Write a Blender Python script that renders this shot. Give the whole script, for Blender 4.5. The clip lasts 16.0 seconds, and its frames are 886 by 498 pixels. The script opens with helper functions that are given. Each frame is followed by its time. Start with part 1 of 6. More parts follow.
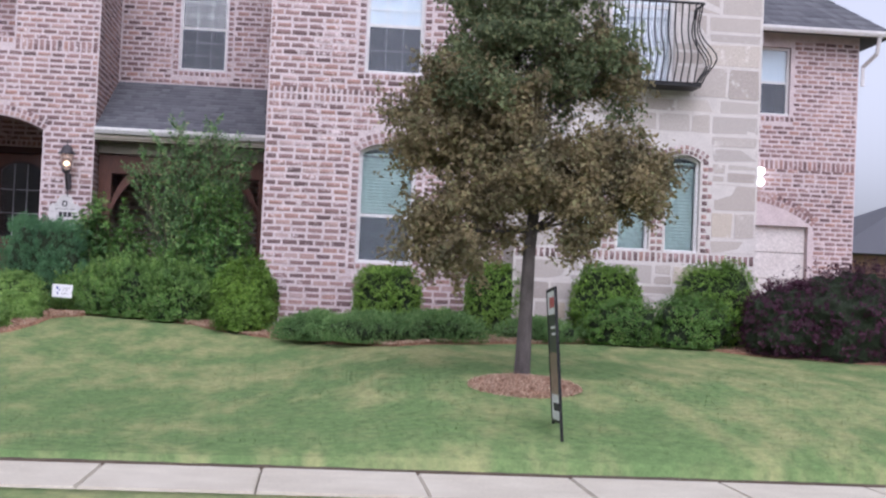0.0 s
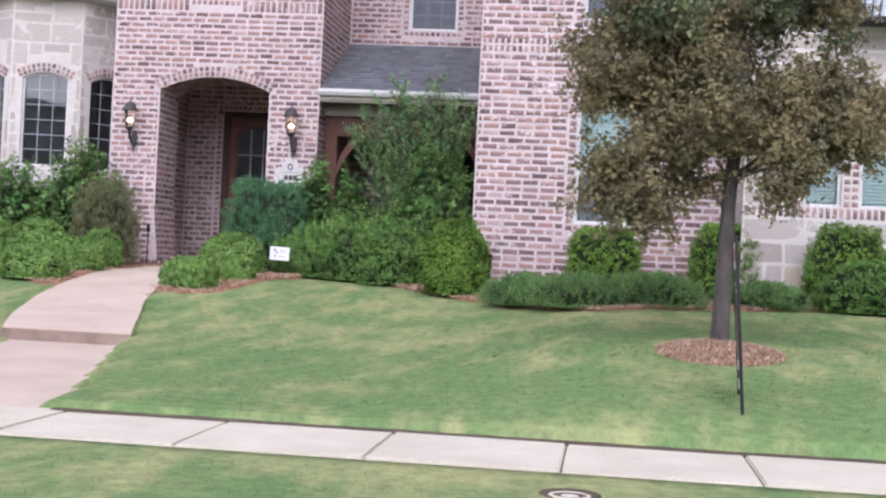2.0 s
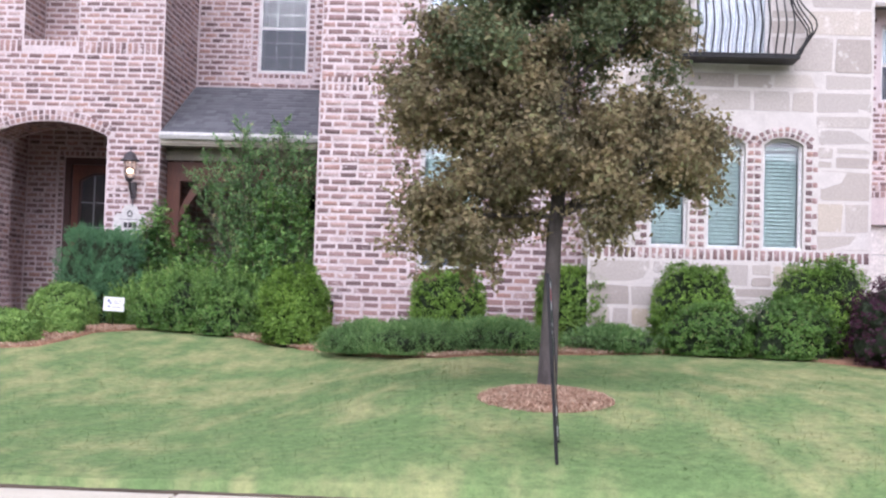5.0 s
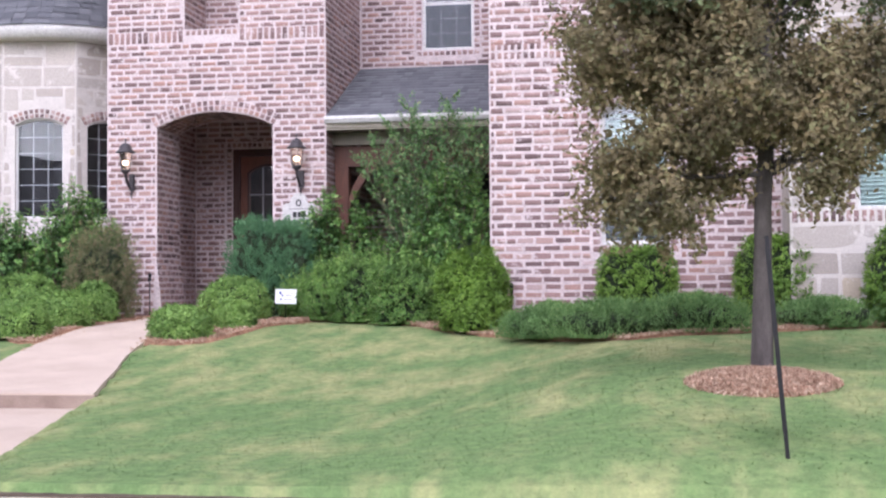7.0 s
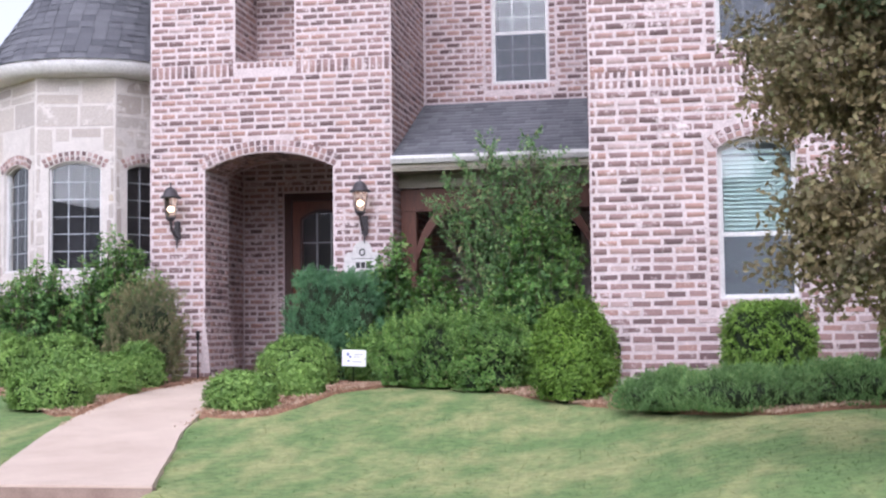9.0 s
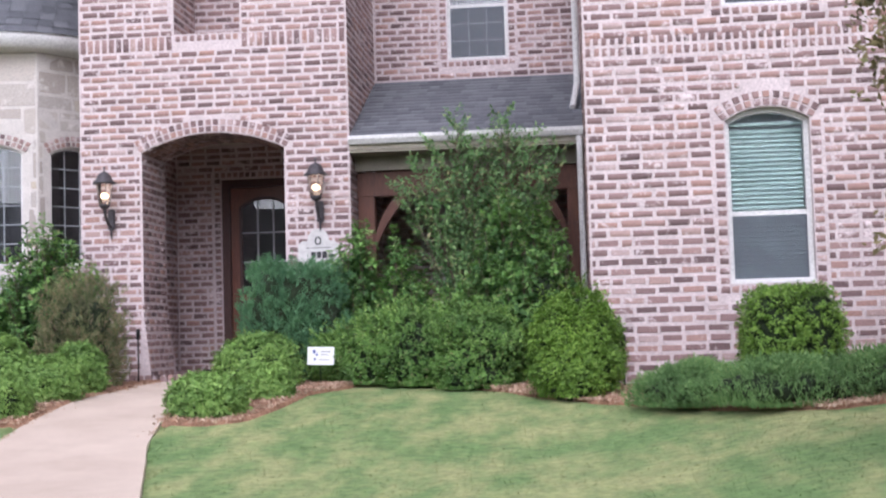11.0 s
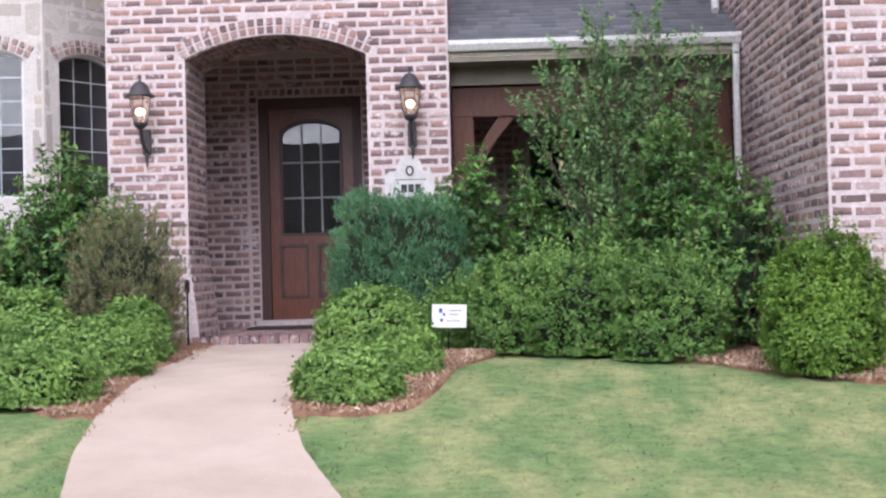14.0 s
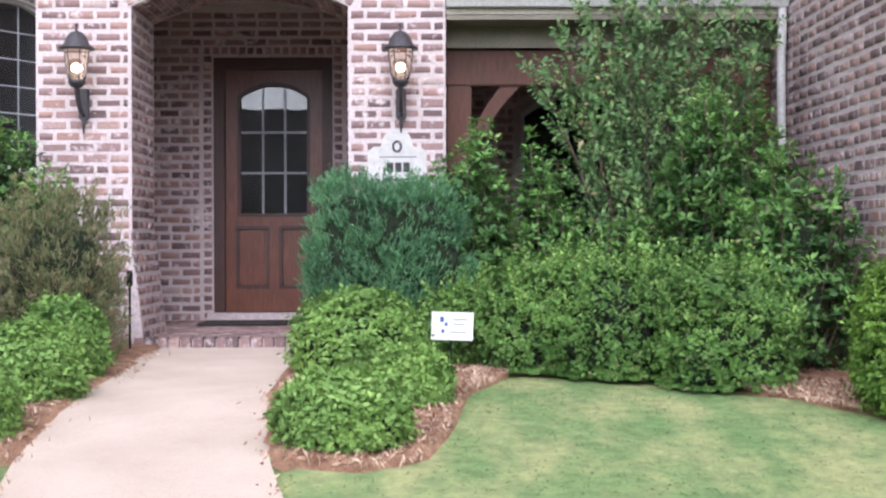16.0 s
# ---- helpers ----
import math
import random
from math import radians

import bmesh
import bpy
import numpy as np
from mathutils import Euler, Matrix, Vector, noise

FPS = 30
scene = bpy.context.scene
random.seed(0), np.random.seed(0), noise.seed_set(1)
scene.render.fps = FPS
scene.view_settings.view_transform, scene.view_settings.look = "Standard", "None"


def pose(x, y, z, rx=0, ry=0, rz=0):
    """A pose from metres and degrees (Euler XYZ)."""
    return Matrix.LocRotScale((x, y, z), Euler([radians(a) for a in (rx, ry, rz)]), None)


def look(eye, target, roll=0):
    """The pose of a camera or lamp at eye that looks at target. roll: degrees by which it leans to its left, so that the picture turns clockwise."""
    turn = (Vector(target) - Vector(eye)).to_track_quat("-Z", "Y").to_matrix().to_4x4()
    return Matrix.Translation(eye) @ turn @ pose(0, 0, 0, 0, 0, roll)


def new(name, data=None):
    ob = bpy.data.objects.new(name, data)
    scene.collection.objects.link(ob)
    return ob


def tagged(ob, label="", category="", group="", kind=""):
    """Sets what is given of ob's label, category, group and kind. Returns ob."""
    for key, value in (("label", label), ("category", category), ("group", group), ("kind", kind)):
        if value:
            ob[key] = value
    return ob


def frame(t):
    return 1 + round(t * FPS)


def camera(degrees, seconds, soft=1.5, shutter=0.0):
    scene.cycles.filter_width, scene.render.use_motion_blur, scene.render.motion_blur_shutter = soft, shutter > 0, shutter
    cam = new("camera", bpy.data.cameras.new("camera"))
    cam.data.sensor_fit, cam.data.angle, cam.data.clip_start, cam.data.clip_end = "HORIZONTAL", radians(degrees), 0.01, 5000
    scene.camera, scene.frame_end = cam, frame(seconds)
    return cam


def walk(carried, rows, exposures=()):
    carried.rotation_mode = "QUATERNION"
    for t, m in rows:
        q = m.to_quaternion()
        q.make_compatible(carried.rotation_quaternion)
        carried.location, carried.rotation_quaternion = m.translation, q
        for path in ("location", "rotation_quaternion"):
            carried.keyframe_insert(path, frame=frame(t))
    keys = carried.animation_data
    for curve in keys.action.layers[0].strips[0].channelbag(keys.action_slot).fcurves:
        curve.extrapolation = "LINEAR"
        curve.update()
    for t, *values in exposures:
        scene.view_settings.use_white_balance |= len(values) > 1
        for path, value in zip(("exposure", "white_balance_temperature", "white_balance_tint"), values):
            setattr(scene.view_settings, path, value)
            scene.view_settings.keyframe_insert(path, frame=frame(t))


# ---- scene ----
cam = camera(36.2, 16.0, soft=2.3)
EXPOSURE = [
    (0.0, 0.14, 5680, 23),
    (2.0, 0.45, 5730, 22),
    (3.2, 0.40, 5730, 22),
    (5.5, 0.62, 5750, 24),
    (9.0, 0.57, 5720, 22),
    (9.6, 0.48, 5720, 21),
    (12.5, 0.52, 5800, 20),
    (14.8, 0.62, 5780, 20),
    (16.0, 0.80, 5720, 17),
]
PATH = [
    (0, (5.667, -20.929, 0.53), (5.851, -18.938, 0.592), 2.5),
    (0.5, (5.983, -20.777, 0.518), (6.038, -18.778, 0.564), 2.4),
    (1, (6.229, -20.49, 0.465), (6.19, -18.491, 0.51), 2.9),
    (1.5, (6.459, -20.117, 0.407), (6.314, -18.123, 0.443), 2.9),
    (2, (6.636, -19.878, 0.374), (6.392, -17.893, 0.385), 2.8),
    (2.5, (6.801, -19.722, 0.342), (6.576, -17.735, 0.347), 2.5),
    (3, (6.966, -19.605, 0.343), (6.854, -17.608, 0.368), 2.1),
    (3.2, (7.014, -19.558, 0.347), (6.951, -17.559, 0.381), 2.1),
    (5.3, (7.157, -19.119, 0.347), (7.059, -17.124, 0.441), 1.7),
    (5.5, (7.142, -19.071, 0.341), (7.012, -17.077, 0.429), 1.5),
    (6, (7.132, -18.975, 0.364), (6.911, -16.988, 0.432), 0.5),
    (6.5, (7.068, -18.675, 0.35), (6.767, -16.698, 0.411), -0.1),
    (7, (6.975, -18.179, 0.3), (6.637, -16.209, 0.369), -0.4),
    (7.5, (6.901, -17.553, 0.272), (6.527, -15.59, 0.35), -0.7),
    (8, (6.716, -17.085, 0.333), (6.324, -15.126, 0.409), -1.1),
    (8.5, (6.449, -16.639, 0.352), (6.05, -14.682, 0.452), -1.0),
    (9, (5.94, -16.475, 0.492), (5.573, -14.513, 0.626), -0.7),
    (9.5, (5.547, -16.211, 0.499), (5.196, -14.248, 0.643), -0.6),
    (11.8, (4.146, -14.867, 0.475), (3.992, -12.875, 0.551), -2.1),
    (12, (3.902, -14.727, 0.569), (3.718, -12.736, 0.625), -2.7),
    (12.5, (3.469, -14.208, 0.59), (3.231, -12.223, 0.636), -3.5),
    (13, (3.033, -13.555, 0.58), (2.815, -11.568, 0.631), -2.8),
    (13.5, (2.716, -12.996, 0.579), (2.557, -11.003, 0.631), -2.0),
    (14, (2.497, -12.566, 0.623), (2.438, -10.567, 0.662), -1.5),
    (14.5, (2.288, -12.21, 0.688), (2.325, -10.21, 0.71), -1.1),
    (15, (2.195, -11.816, 0.76), (2.265, -9.818, 0.762), -1.0),
    (15.5, (2.049, -11.257, 0.758), (2.114, -9.258, 0.761), -0.6),
    (16, (2.009, -10.684, 0.827), (2.044, -8.685, 0.821), -0.2),
]
walk(cam, [(r[0], look(r[1], r[2], r[3])) for r in PATH], EXPOSURE)

# ---- light ----
world = bpy.data.worlds.new("overcast")
scene.world = world
world.use_nodes = True
wn, wl = world.node_tree.nodes, world.node_tree.links
sky = wn.new("ShaderNodeTexSky")
sky.sky_type = "NISHITA"
sky.sun_disc = False
sky.sun_elevation, sky.sun_rotation = radians(40), radians(180)
sky.dust_density, sky.air_density = 4.0, 1.0
grey = wn.new("ShaderNodeHueSaturation")
grey.inputs["Saturation"].default_value = 0.18
wl.new(sky.outputs[0], grey.inputs["Color"])
wl.new(grey.outputs[0], wn["Background"].inputs[0])
wn["Background"].inputs[1].default_value = 0.17
sun = new("sun", bpy.data.lights.new("sun", "SUN"))
sun.data.energy, sun.data.angle, sun.data.color = 1.25, radians(115), (1.0, 0.97, 0.94)
sun.matrix_world = look((4, -22, 19), (4, 0, 0))


# ---- node helpers ----
def base_mat(name):
    m = bpy.data.materials.new(name)
    m.use_nodes = True
    return m, m.node_tree.nodes, m.node_tree.links, m.node_tree.nodes["Principled BSDF"]


def noise_node(n, l, scale, detail=4.0, rough=0.6, coord=None, squash=None):
    t = n.new("ShaderNodeTexNoise")
    t.inputs["Scale"].default_value, t.inputs["Detail"].default_value, t.inputs["Roughness"].default_value = scale, detail, rough
    if coord is None:
        g = n.new("ShaderNodeNewGeometry")
        coord = g.outputs["Position"]
    if squash:
        mp = n.new("ShaderNodeMapping")
        mp.inputs["Scale"].default_value = squash
        l.new(coord, mp.inputs[0])
        coord = mp.outputs[0]
    l.new(coord, t.inputs["Vector"])
    return t.outputs["Fac"]


def ramp_node(n, l, src, stops):
    r = n.new("ShaderNodeValToRGB")
    while len(r.color_ramp.elements) < len(stops):
        r.color_ramp.elements.new(0.5)
    for e, (p, c) in zip(r.color_ramp.elements, stops):
        e.position, e.color = p, (*c, 1) if len(c) == 3 else c
    l.new(src, r.inputs[0])
    return r.outputs[0]


def mix_node(n, l, fac, a, b, blend="MIX"):
    m = n.new("ShaderNodeMix")
    m.data_type, m.blend_type = "RGBA", blend
    for sock, v in ((m.inputs[0], fac), (m.inputs[6], a), (m.inputs[7], b)):
        if isinstance(v, (int, float)):
            sock.default_value = v
        elif isinstance(v, tuple):
            sock.default_value = (*v, 1)
        else:
            l.new(v, sock)
    return m.outputs[2]


def bump_node(n, l, height, strength, dist, bsdf):
    b = n.new("ShaderNodeBump")
    b.inputs["Strength"].default_value, b.inputs["Distance"].default_value = strength, dist
    l.new(height, b.inputs["Height"])
    l.new(b.outputs[0], bsdf.inputs["Normal"])


def grain_mat(name, dark, light, scale=8.0, rough=0.8, bump=0.3, dist=0.01, metal=0.0, squash=None, fine=None):
    """Two-scale mottled surface."""
    m, n, l, b = base_mat(name)
    big = noise_node(n, l, scale, squash=squash)
    small = noise_node(n, l, fine or scale * 14, squash=squash)
    col = ramp_node(n, l, big, [(0.32, dark), (0.68, light)])
    tint = ramp_node(n, l, small, [(0.3, (0.72, 0.72, 0.72)), (0.7, (1.1, 1.1, 1.1))])
    l.new(mix_node(n, l, 1.0, col, tint, "MULTIPLY"), b.inputs["Base Color"])
    b.inputs["Roughness"].default_value, b.inputs["Metallic"].default_value = rough, metal
    bump_node(n, l, small, bump, dist, b)
    return m


MORTAR_LIGHT, MORTAR_DARK = (0.62, 0.53, 0.52), (0.50, 0.42, 0.41)


def piece_mat(name, stops, smear, smear_scale, rand="Random Per Island", smear_col=MORTAR_LIGHT):
    """Pieces that differ one by one, with mortar smeared over parts of them."""
    m, n, l, b = base_mat(name)
    if rand == "Random":
        r = n.new("ShaderNodeObjectInfo").outputs["Random"]
    else:
        r = n.new("ShaderNodeNewGeometry").outputs[rand]
    col = ramp_node(n, l, r, stops)
    fine = noise_node(n, l, 60.0, 5.0)
    col = mix_node(n, l, 0.55, col, ramp_node(n, l, fine, [(0.3, (0.6, 0.6, 0.6)), (0.7, (1.25, 1.2, 1.15))]), "MULTIPLY")
    patch = noise_node(n, l, smear_scale, 6.0, 0.65)
    broad = noise_node(n, l, 1.3, 3.0)
    add = n.new("ShaderNodeMath")
    add.operation = "MULTIPLY_ADD"
    l.new(broad, add.inputs[0])
    add.inputs[1].default_value = 0.45
    l.new(patch, add.inputs[2])
    cover = ramp_node(n, l, add.outputs[0], [(smear, (0, 0, 0)), (smear + 0.13, (0.92, 0.92, 0.92))])
    l.new(mix_node(n, l, cover, col, smear_col), b.inputs["Base Color"])
    b.inputs["Roughness"].default_value = 0.9
    bump_node(n, l, fine, 0.5, 0.006, b)
    return m


BRICK_STOPS = [(0.0, (0.125, 0.083, 0.083)), (0.25, (0.200, 0.130, 0.126)), (0.5, (0.260, 0.170, 0.163)), (0.72, (0.32, 0.210, 0.192)), (0.88, (0.34, 0.205, 0.170)), (1.0, (0.42, 0.33, 0.32))]
M_MORTAR = grain_mat("mortar", MORTAR_DARK, MORTAR_LIGHT, 5.0, 0.95, 0.6, 0.008, fine=45)
M_BRICK = piece_mat("brick", BRICK_STOPS, 0.79, 13.0, "Random")
M_BRICKS = piece_mat("brick_run", BRICK_STOPS, 0.79, 13.0)
STONE_STOPS = [(0.0, (0.35, 0.31, 0.28)), (0.3, (0.44, 0.395, 0.35)), (0.6, (0.40, 0.365, 0.335)), (0.88, (0.48, 0.435, 0.385)), (1.0, (0.46, 0.39, 0.295))]
M_STONE = piece_mat("limestone", STONE_STOPS, 0.82, 5.0, "Random", (0.64, 0.60, 0.56))
M_STONE_MORTAR = grain_mat("stone_mortar", (0.53, 0.49, 0.45), (0.62, 0.575, 0.53), 6.0, 0.95, 0.5, 0.008)
M_TRIM = grain_mat("white_trim", (0.60, 0.585, 0.565), (0.68, 0.665, 0.645), 3.0, 0.55, 0.05, 0.002)
M_FASCIA = grain_mat("beige_fascia", (0.50, 0.45, 0.36), (0.57, 0.52, 0.43), 4.0, 0.6, 0.05, 0.002)
# Tan fascia colour darkened to carry the shade under the porch overhang.
M_FASCIA_SHADED = grain_mat("shaded_fascia", (0.20, 0.175, 0.13), (0.26, 0.23, 0.17), 4.0, 0.6, 0.05, 0.002)
M_SHINGLE = piece_mat("shingle", [(0.0, (0.080, 0.083, 0.094)), (0.5, (0.105, 0.108, 0.122)), (1.0, (0.135, 0.138, 0.152))], 5.0, 8.0)
M_CONC = grain_mat("concrete", (0.535, 0.485, 0.385), (0.635, 0.585, 0.475), 2.2, 0.9, 0.3, 0.004, fine=120)
M_PEBBLE = grain_mat("pebble_concrete", (0.49, 0.385, 0.305), (0.60, 0.485, 0.395), 1.6, 0.9, 0.6, 0.006, fine=170)
# Riser colour, darker and browner than the walk's top.
M_RISER = grain_mat("brown_riser", (0.20, 0.14, 0.11), (0.33, 0.25, 0.20), 3.0, 0.95, 0.5, 0.006, fine=90)
M_ASPHALT = grain_mat("asphalt", (0.045, 0.045, 0.047), (0.07, 0.07, 0.07), 2.0, 0.9, 0.5, 0.005, fine=150)
M_SOIL = grain_mat("soil_edge", (0.07, 0.05, 0.035), (0.13, 0.095, 0.065), 6.0, 1.0, 0.8, 0.02)
M_MULCH = grain_mat("mulch_bed", (0.25, 0.125, 0.072), (0.48, 0.27, 0.165), 9.0, 1.0, 1.0, 0.03, fine=70)
M_CHIP = piece_mat("mulch_chip", [(0.0, (0.28, 0.16, 0.105)), (0.5, (0.50, 0.33, 0.23)), (1.0, (0.68, 0.53, 0.40))], 5.0, 9.0)
M_IRON = grain_mat("black_iron", (0.012, 0.012, 0.013), (0.025, 0.024, 0.024), 20.0, 0.5, 0.1, 0.002, metal=0.6)
M_BRONZE = grain_mat("bronze_lantern", (0.05, 0.045, 0.05), (0.09, 0.08, 0.085), 25.0, 0.5, 0.1, 0.002, metal=0.5)
M_BLIND = grain_mat("blind_slat", (0.44, 0.57, 0.55), (0.52, 0.65, 0.62), 2.0, 0.5, 0.02, 0.001)
M_BAR = grain_mat("glazing_bar_grey", (0.30, 0.31, 0.33), (0.38, 0.39, 0.41), 5.0, 0.5, 0.02, 0.001)
# Near-black room surfaces: indoor dimness is put into the colour.
M_INNER = grain_mat("painted_dim_room", (0.030, 0.030, 0.036), (0.075, 0.072, 0.082), 1.5, 0.9, 0.1, 0.01)
M_SHADE = grain_mat("blue_grey_shade", (0.30, 0.37, 0.44), (0.40, 0.48, 0.55), 1.5, 0.8, 0.1, 0.004)
M_CURTAIN = grain_mat("pale_shade", (0.40, 0.43, 0.48), (0.50, 0.53, 0.58), 2.0, 0.8, 0.1, 0.004)
M_BARK = grain_mat("bark", (0.060, 0.050, 0.046), (0.14, 0.12, 0.11), 12.0, 0.95, 0.9, 0.012, squash=(1, 1, 0.25))
M_STEM = grain_mat("stem", (0.07, 0.05, 0.035), (0.14, 0.10, 0.07), 12.0, 0.95, 0.5, 0.006)
M_PLAQUE = grain_mat("plaque_stone", (0.47, 0.455, 0.43), (0.60, 0.585, 0.555), 14.0, 0.8, 0.3, 0.004)
M_INK = grain_mat("dark_ink", (0.02, 0.02, 0.022), (0.04, 0.04, 0.04), 20.0, 0.7, 0.05, 0.001)
M_BLUE = grain_mat("blue_ink", (0.05, 0.08, 0.28), (0.08, 0.12, 0.36), 20.0, 0.7, 0.05, 0.001)
M_SIGN_WHITE = grain_mat("white_sign", (0.74, 0.74, 0.74), (0.82, 0.82, 0.82), 6.0, 0.45, 0.03, 0.001)
M_SIGN_GREEN = grain_mat("dark_green_sign", (0.02, 0.035, 0.028), (0.04, 0.055, 0.045), 4.0, 0.4, 0.03, 0.001)
M_SIGN_BROWN = grain_mat("brown_sign_photo", (0.16, 0.10, 0.07), (0.30, 0.22, 0.16), 14.0, 0.4, 0.03, 0.001)
M_SIGN_RED = grain_mat("red_sign_print", (0.42, 0.05, 0.06), (0.5, 0.08, 0.08), 14.0, 0.4, 0.03, 0.001)
M_GARAGE = grain_mat("garage_paint", (0.56, 0.52, 0.48), (0.64, 0.60, 0.56), 2.0, 0.5, 0.05, 0.002)
M_NEIGH = grain_mat("brown_fence", (0.20, 0.12, 0.085), (0.30, 0.19, 0.14), 5.0, 0.9, 0.4, 0.01, squash=(6, 6, 0.6))
M_BACKDROP = grain_mat("far_side", (0.18, 0.18, 0.14), (0.42, 0.37, 0.33), 0.25, 1.0, 0.2, 0.05, fine=1.5)
M_MAT = grain_mat("door_mat", (0.03, 0.025, 0.025), (0.06, 0.05, 0.048), 30.0, 1.0, 0.8, 0.01)


def wood_mat(name, dark, light, rough, squash):
    m, n, l, b = base_mat(name)
    g = noise_node(n, l, 9.0, 8.0, 0.7, squash=squash)
    broad = noise_node(n, l, 1.7, 2.0)
    col = ramp_node(n, l, g, [(0.3, dark), (0.7, light)])
    col = mix_node(n, l, 1.0, col, ramp_node(n, l, broad, [(0.3, (0.75, 0.72, 0.7)), (0.7, (1.1, 1.1, 1.1))]), "MULTIPLY")
    l.new(col, b.inputs["Base Color"])
    b.inputs["Roughness"].default_value = rough
    bump_node(n, l, g, 0.15, 0.002, b)
    return m


M_DOOR = wood_mat("door_wood", (0.095, 0.030, 0.017), (0.205, 0.070, 0.038), 0.35, (7, 7, 0.7))
M_DOORFRAME = wood_mat("door_frame_wood", (0.040, 0.015, 0.012), (0.080, 0.032, 0.024), 0.45, (7, 7, 0.7))
M_CEDAR = wood_mat("cedar", (0.048, 0.014, 0.007), (0.115, 0.038, 0.017), 0.65, (7, 7, 0.7))


def glass_mat(name, tint, rough=0.03, alpha=1.0):
    m, n, l, b = base_mat(name)
    b.inputs["Base Color"].default_value = (*tint, 1)
    b.inputs["Roughness"].default_value = rough
    b.inputs["IOR"].default_value = 1.5
    wob = noise_node(n, l, 1.5, 1.0)
    bump_node(n, l, wob, 0.05, 0.02, b)
    b.inputs["Transmission Weight"].default_value = alpha
    return m


M_GLASS = glass_mat("window_glass", (0.93, 0.97, 0.96), 0.0)
M_LAMPGLASS = glass_mat("lantern_glass", (1.0, 0.90, 0.75), 0.03)
M_BULB, _n, _l, _b = base_mat("lit_bulb")
_b.inputs["Emission Color"].default_value = (1.0, 0.78, 0.5, 1)
_b.inputs["Emission Strength"].default_value = 2.6
M_FLOOD, _n, _l, _b = base_mat("lit_floodlight")
_b.inputs["Emission Color"].default_value = (1.0, 0.97, 0.9, 1)
_b.inputs["Emission Strength"].default_value = 6.0


def screen_mat():
    m, n, l, b = base_mat("insect_mesh")
    b.inputs["Base Color"].default_value = (0.11, 0.125, 0.145, 1)
    b.inputs["Roughness"].default_value = 0.6
    tr = n.new("ShaderNodeBsdfTransparent")
    mx = n.new("ShaderNodeMixShader")
    weave = noise_node(n, l, 3.0, 2.0)
    k = ramp_node(n, l, weave, [(0.3, (0.50, 0.50, 0.50)), (0.7, (0.60, 0.60, 0.60))])
    l.new(k, mx.inputs[0])
    l.new(b.outputs[0], mx.inputs[1])
    l.new(tr.outputs[0], mx.inputs[2])
    l.new(mx.outputs[0], n["Material Output"].inputs["Surface"])
    return m


M_SCREEN = screen_mat()


def leaf_mat(name, stops, gloss=0.45, through_light=0.24):
    m, n, l, b = base_mat(name)
    r = n.new("ShaderNodeNewGeometry").outputs["Random Per Island"]
    col = ramp_node(n, l, r, stops)
    patch = noise_node(n, l, 2.6, 3.0)
    col = mix_node(n, l, 1.0, col, ramp_node(n, l, patch, [(0.3, (0.66, 0.7, 0.7)), (0.7, (1.25, 1.2, 1.1))]), "MULTIPLY")
    l.new(col, b.inputs["Base Color"])
    b.inputs["Roughness"].default_value = gloss
    b.inputs["Specular IOR Level"].default_value = 0.2
    tr = n.new("ShaderNodeBsdfTranslucent")
    l.new(col, tr.inputs["Color"])
    mx = n.new("ShaderNodeMixShader")
    mx.inputs[0].default_value = through_light
    out = n["Material Output"]
    l.new(b.outputs[0], mx.inputs[1])
    l.new(tr.outputs[0], mx.inputs[2])
    l.new(mx.outputs[0], out.inputs["Surface"])
    return m


M_HOLLY = leaf_mat("holly_leaf", [(0.0, (0.036, 0.085, 0.026)), (0.45, (0.070, 0.160, 0.045)), (0.8, (0.115, 0.235, 0.065)), (1.0, (0.21, 0.35, 0.11))])
# Colour of the shrub cores: shade between leaves painted as dark green.
M_CORE_SHADE = grain_mat("shade_between_leaves", (0.015, 0.030, 0.010), (0.040, 0.066, 0.022), 34.0, 1.0, 1.0, 0.03)
M_SPROUT = leaf_mat("young_leaf", [(0.0, (0.11, 0.24, 0.06)), (0.5, (0.17, 0.33, 0.085)), (0.9, (0.24, 0.40, 0.12)), (1.0, (0.27, 0.28, 0.13))])
M_LIME = leaf_mat("boxwood_leaf", [(0.0, (0.090, 0.170, 0.028)), (0.5, (0.142, 0.260, 0.042)), (1.0, (0.23, 0.37, 0.072))])
M_INDIAN = leaf_mat("hawthorn_leaf", [(0.0, (0.115, 0.205, 0.050)), (0.5, (0.175, 0.310, 0.075)), (1.0, (0.27, 0.42, 0.120))])
M_JUNIPER = leaf_mat("juniper_needle", [(0.0, (0.070, 0.170, 0.085)), (0.5, (0.115, 0.260, 0.130)), (1.0, (0.18, 0.34, 0.175))], 0.8)
M_OLDJUN = leaf_mat("dry_juniper_needle", [(0.0, (0.110, 0.140, 0.065)), (0.5, (0.19, 0.215, 0.100)), (1.0, (0.32, 0.255, 0.165))], 0.8)
M_HEDGE = leaf_mat("hedge_leaf", [(0.0, (0.070, 0.145, 0.036)), (0.5, (0.105, 0.215, 0.048)), (0.9, (0.155, 0.280, 0.068)), (1.0, (0.20, 0.21, 0.09))])
M_COVER = leaf_mat("groundcover_needle", [(0.0, (0.105, 0.205, 0.070)), (0.5, (0.165, 0.295, 0.105)), (1.0, (0.24, 0.37, 0.15))], 0.8)
M_MYRTLE = leaf_mat("myrtle_leaf", [(0.0, (0.075, 0.155, 0.058)), (0.6, (0.130, 0.245, 0.090)), (0.9, (0.23, 0.37, 0.14)), (1.0, (0.33, 0.29, 0.16))])
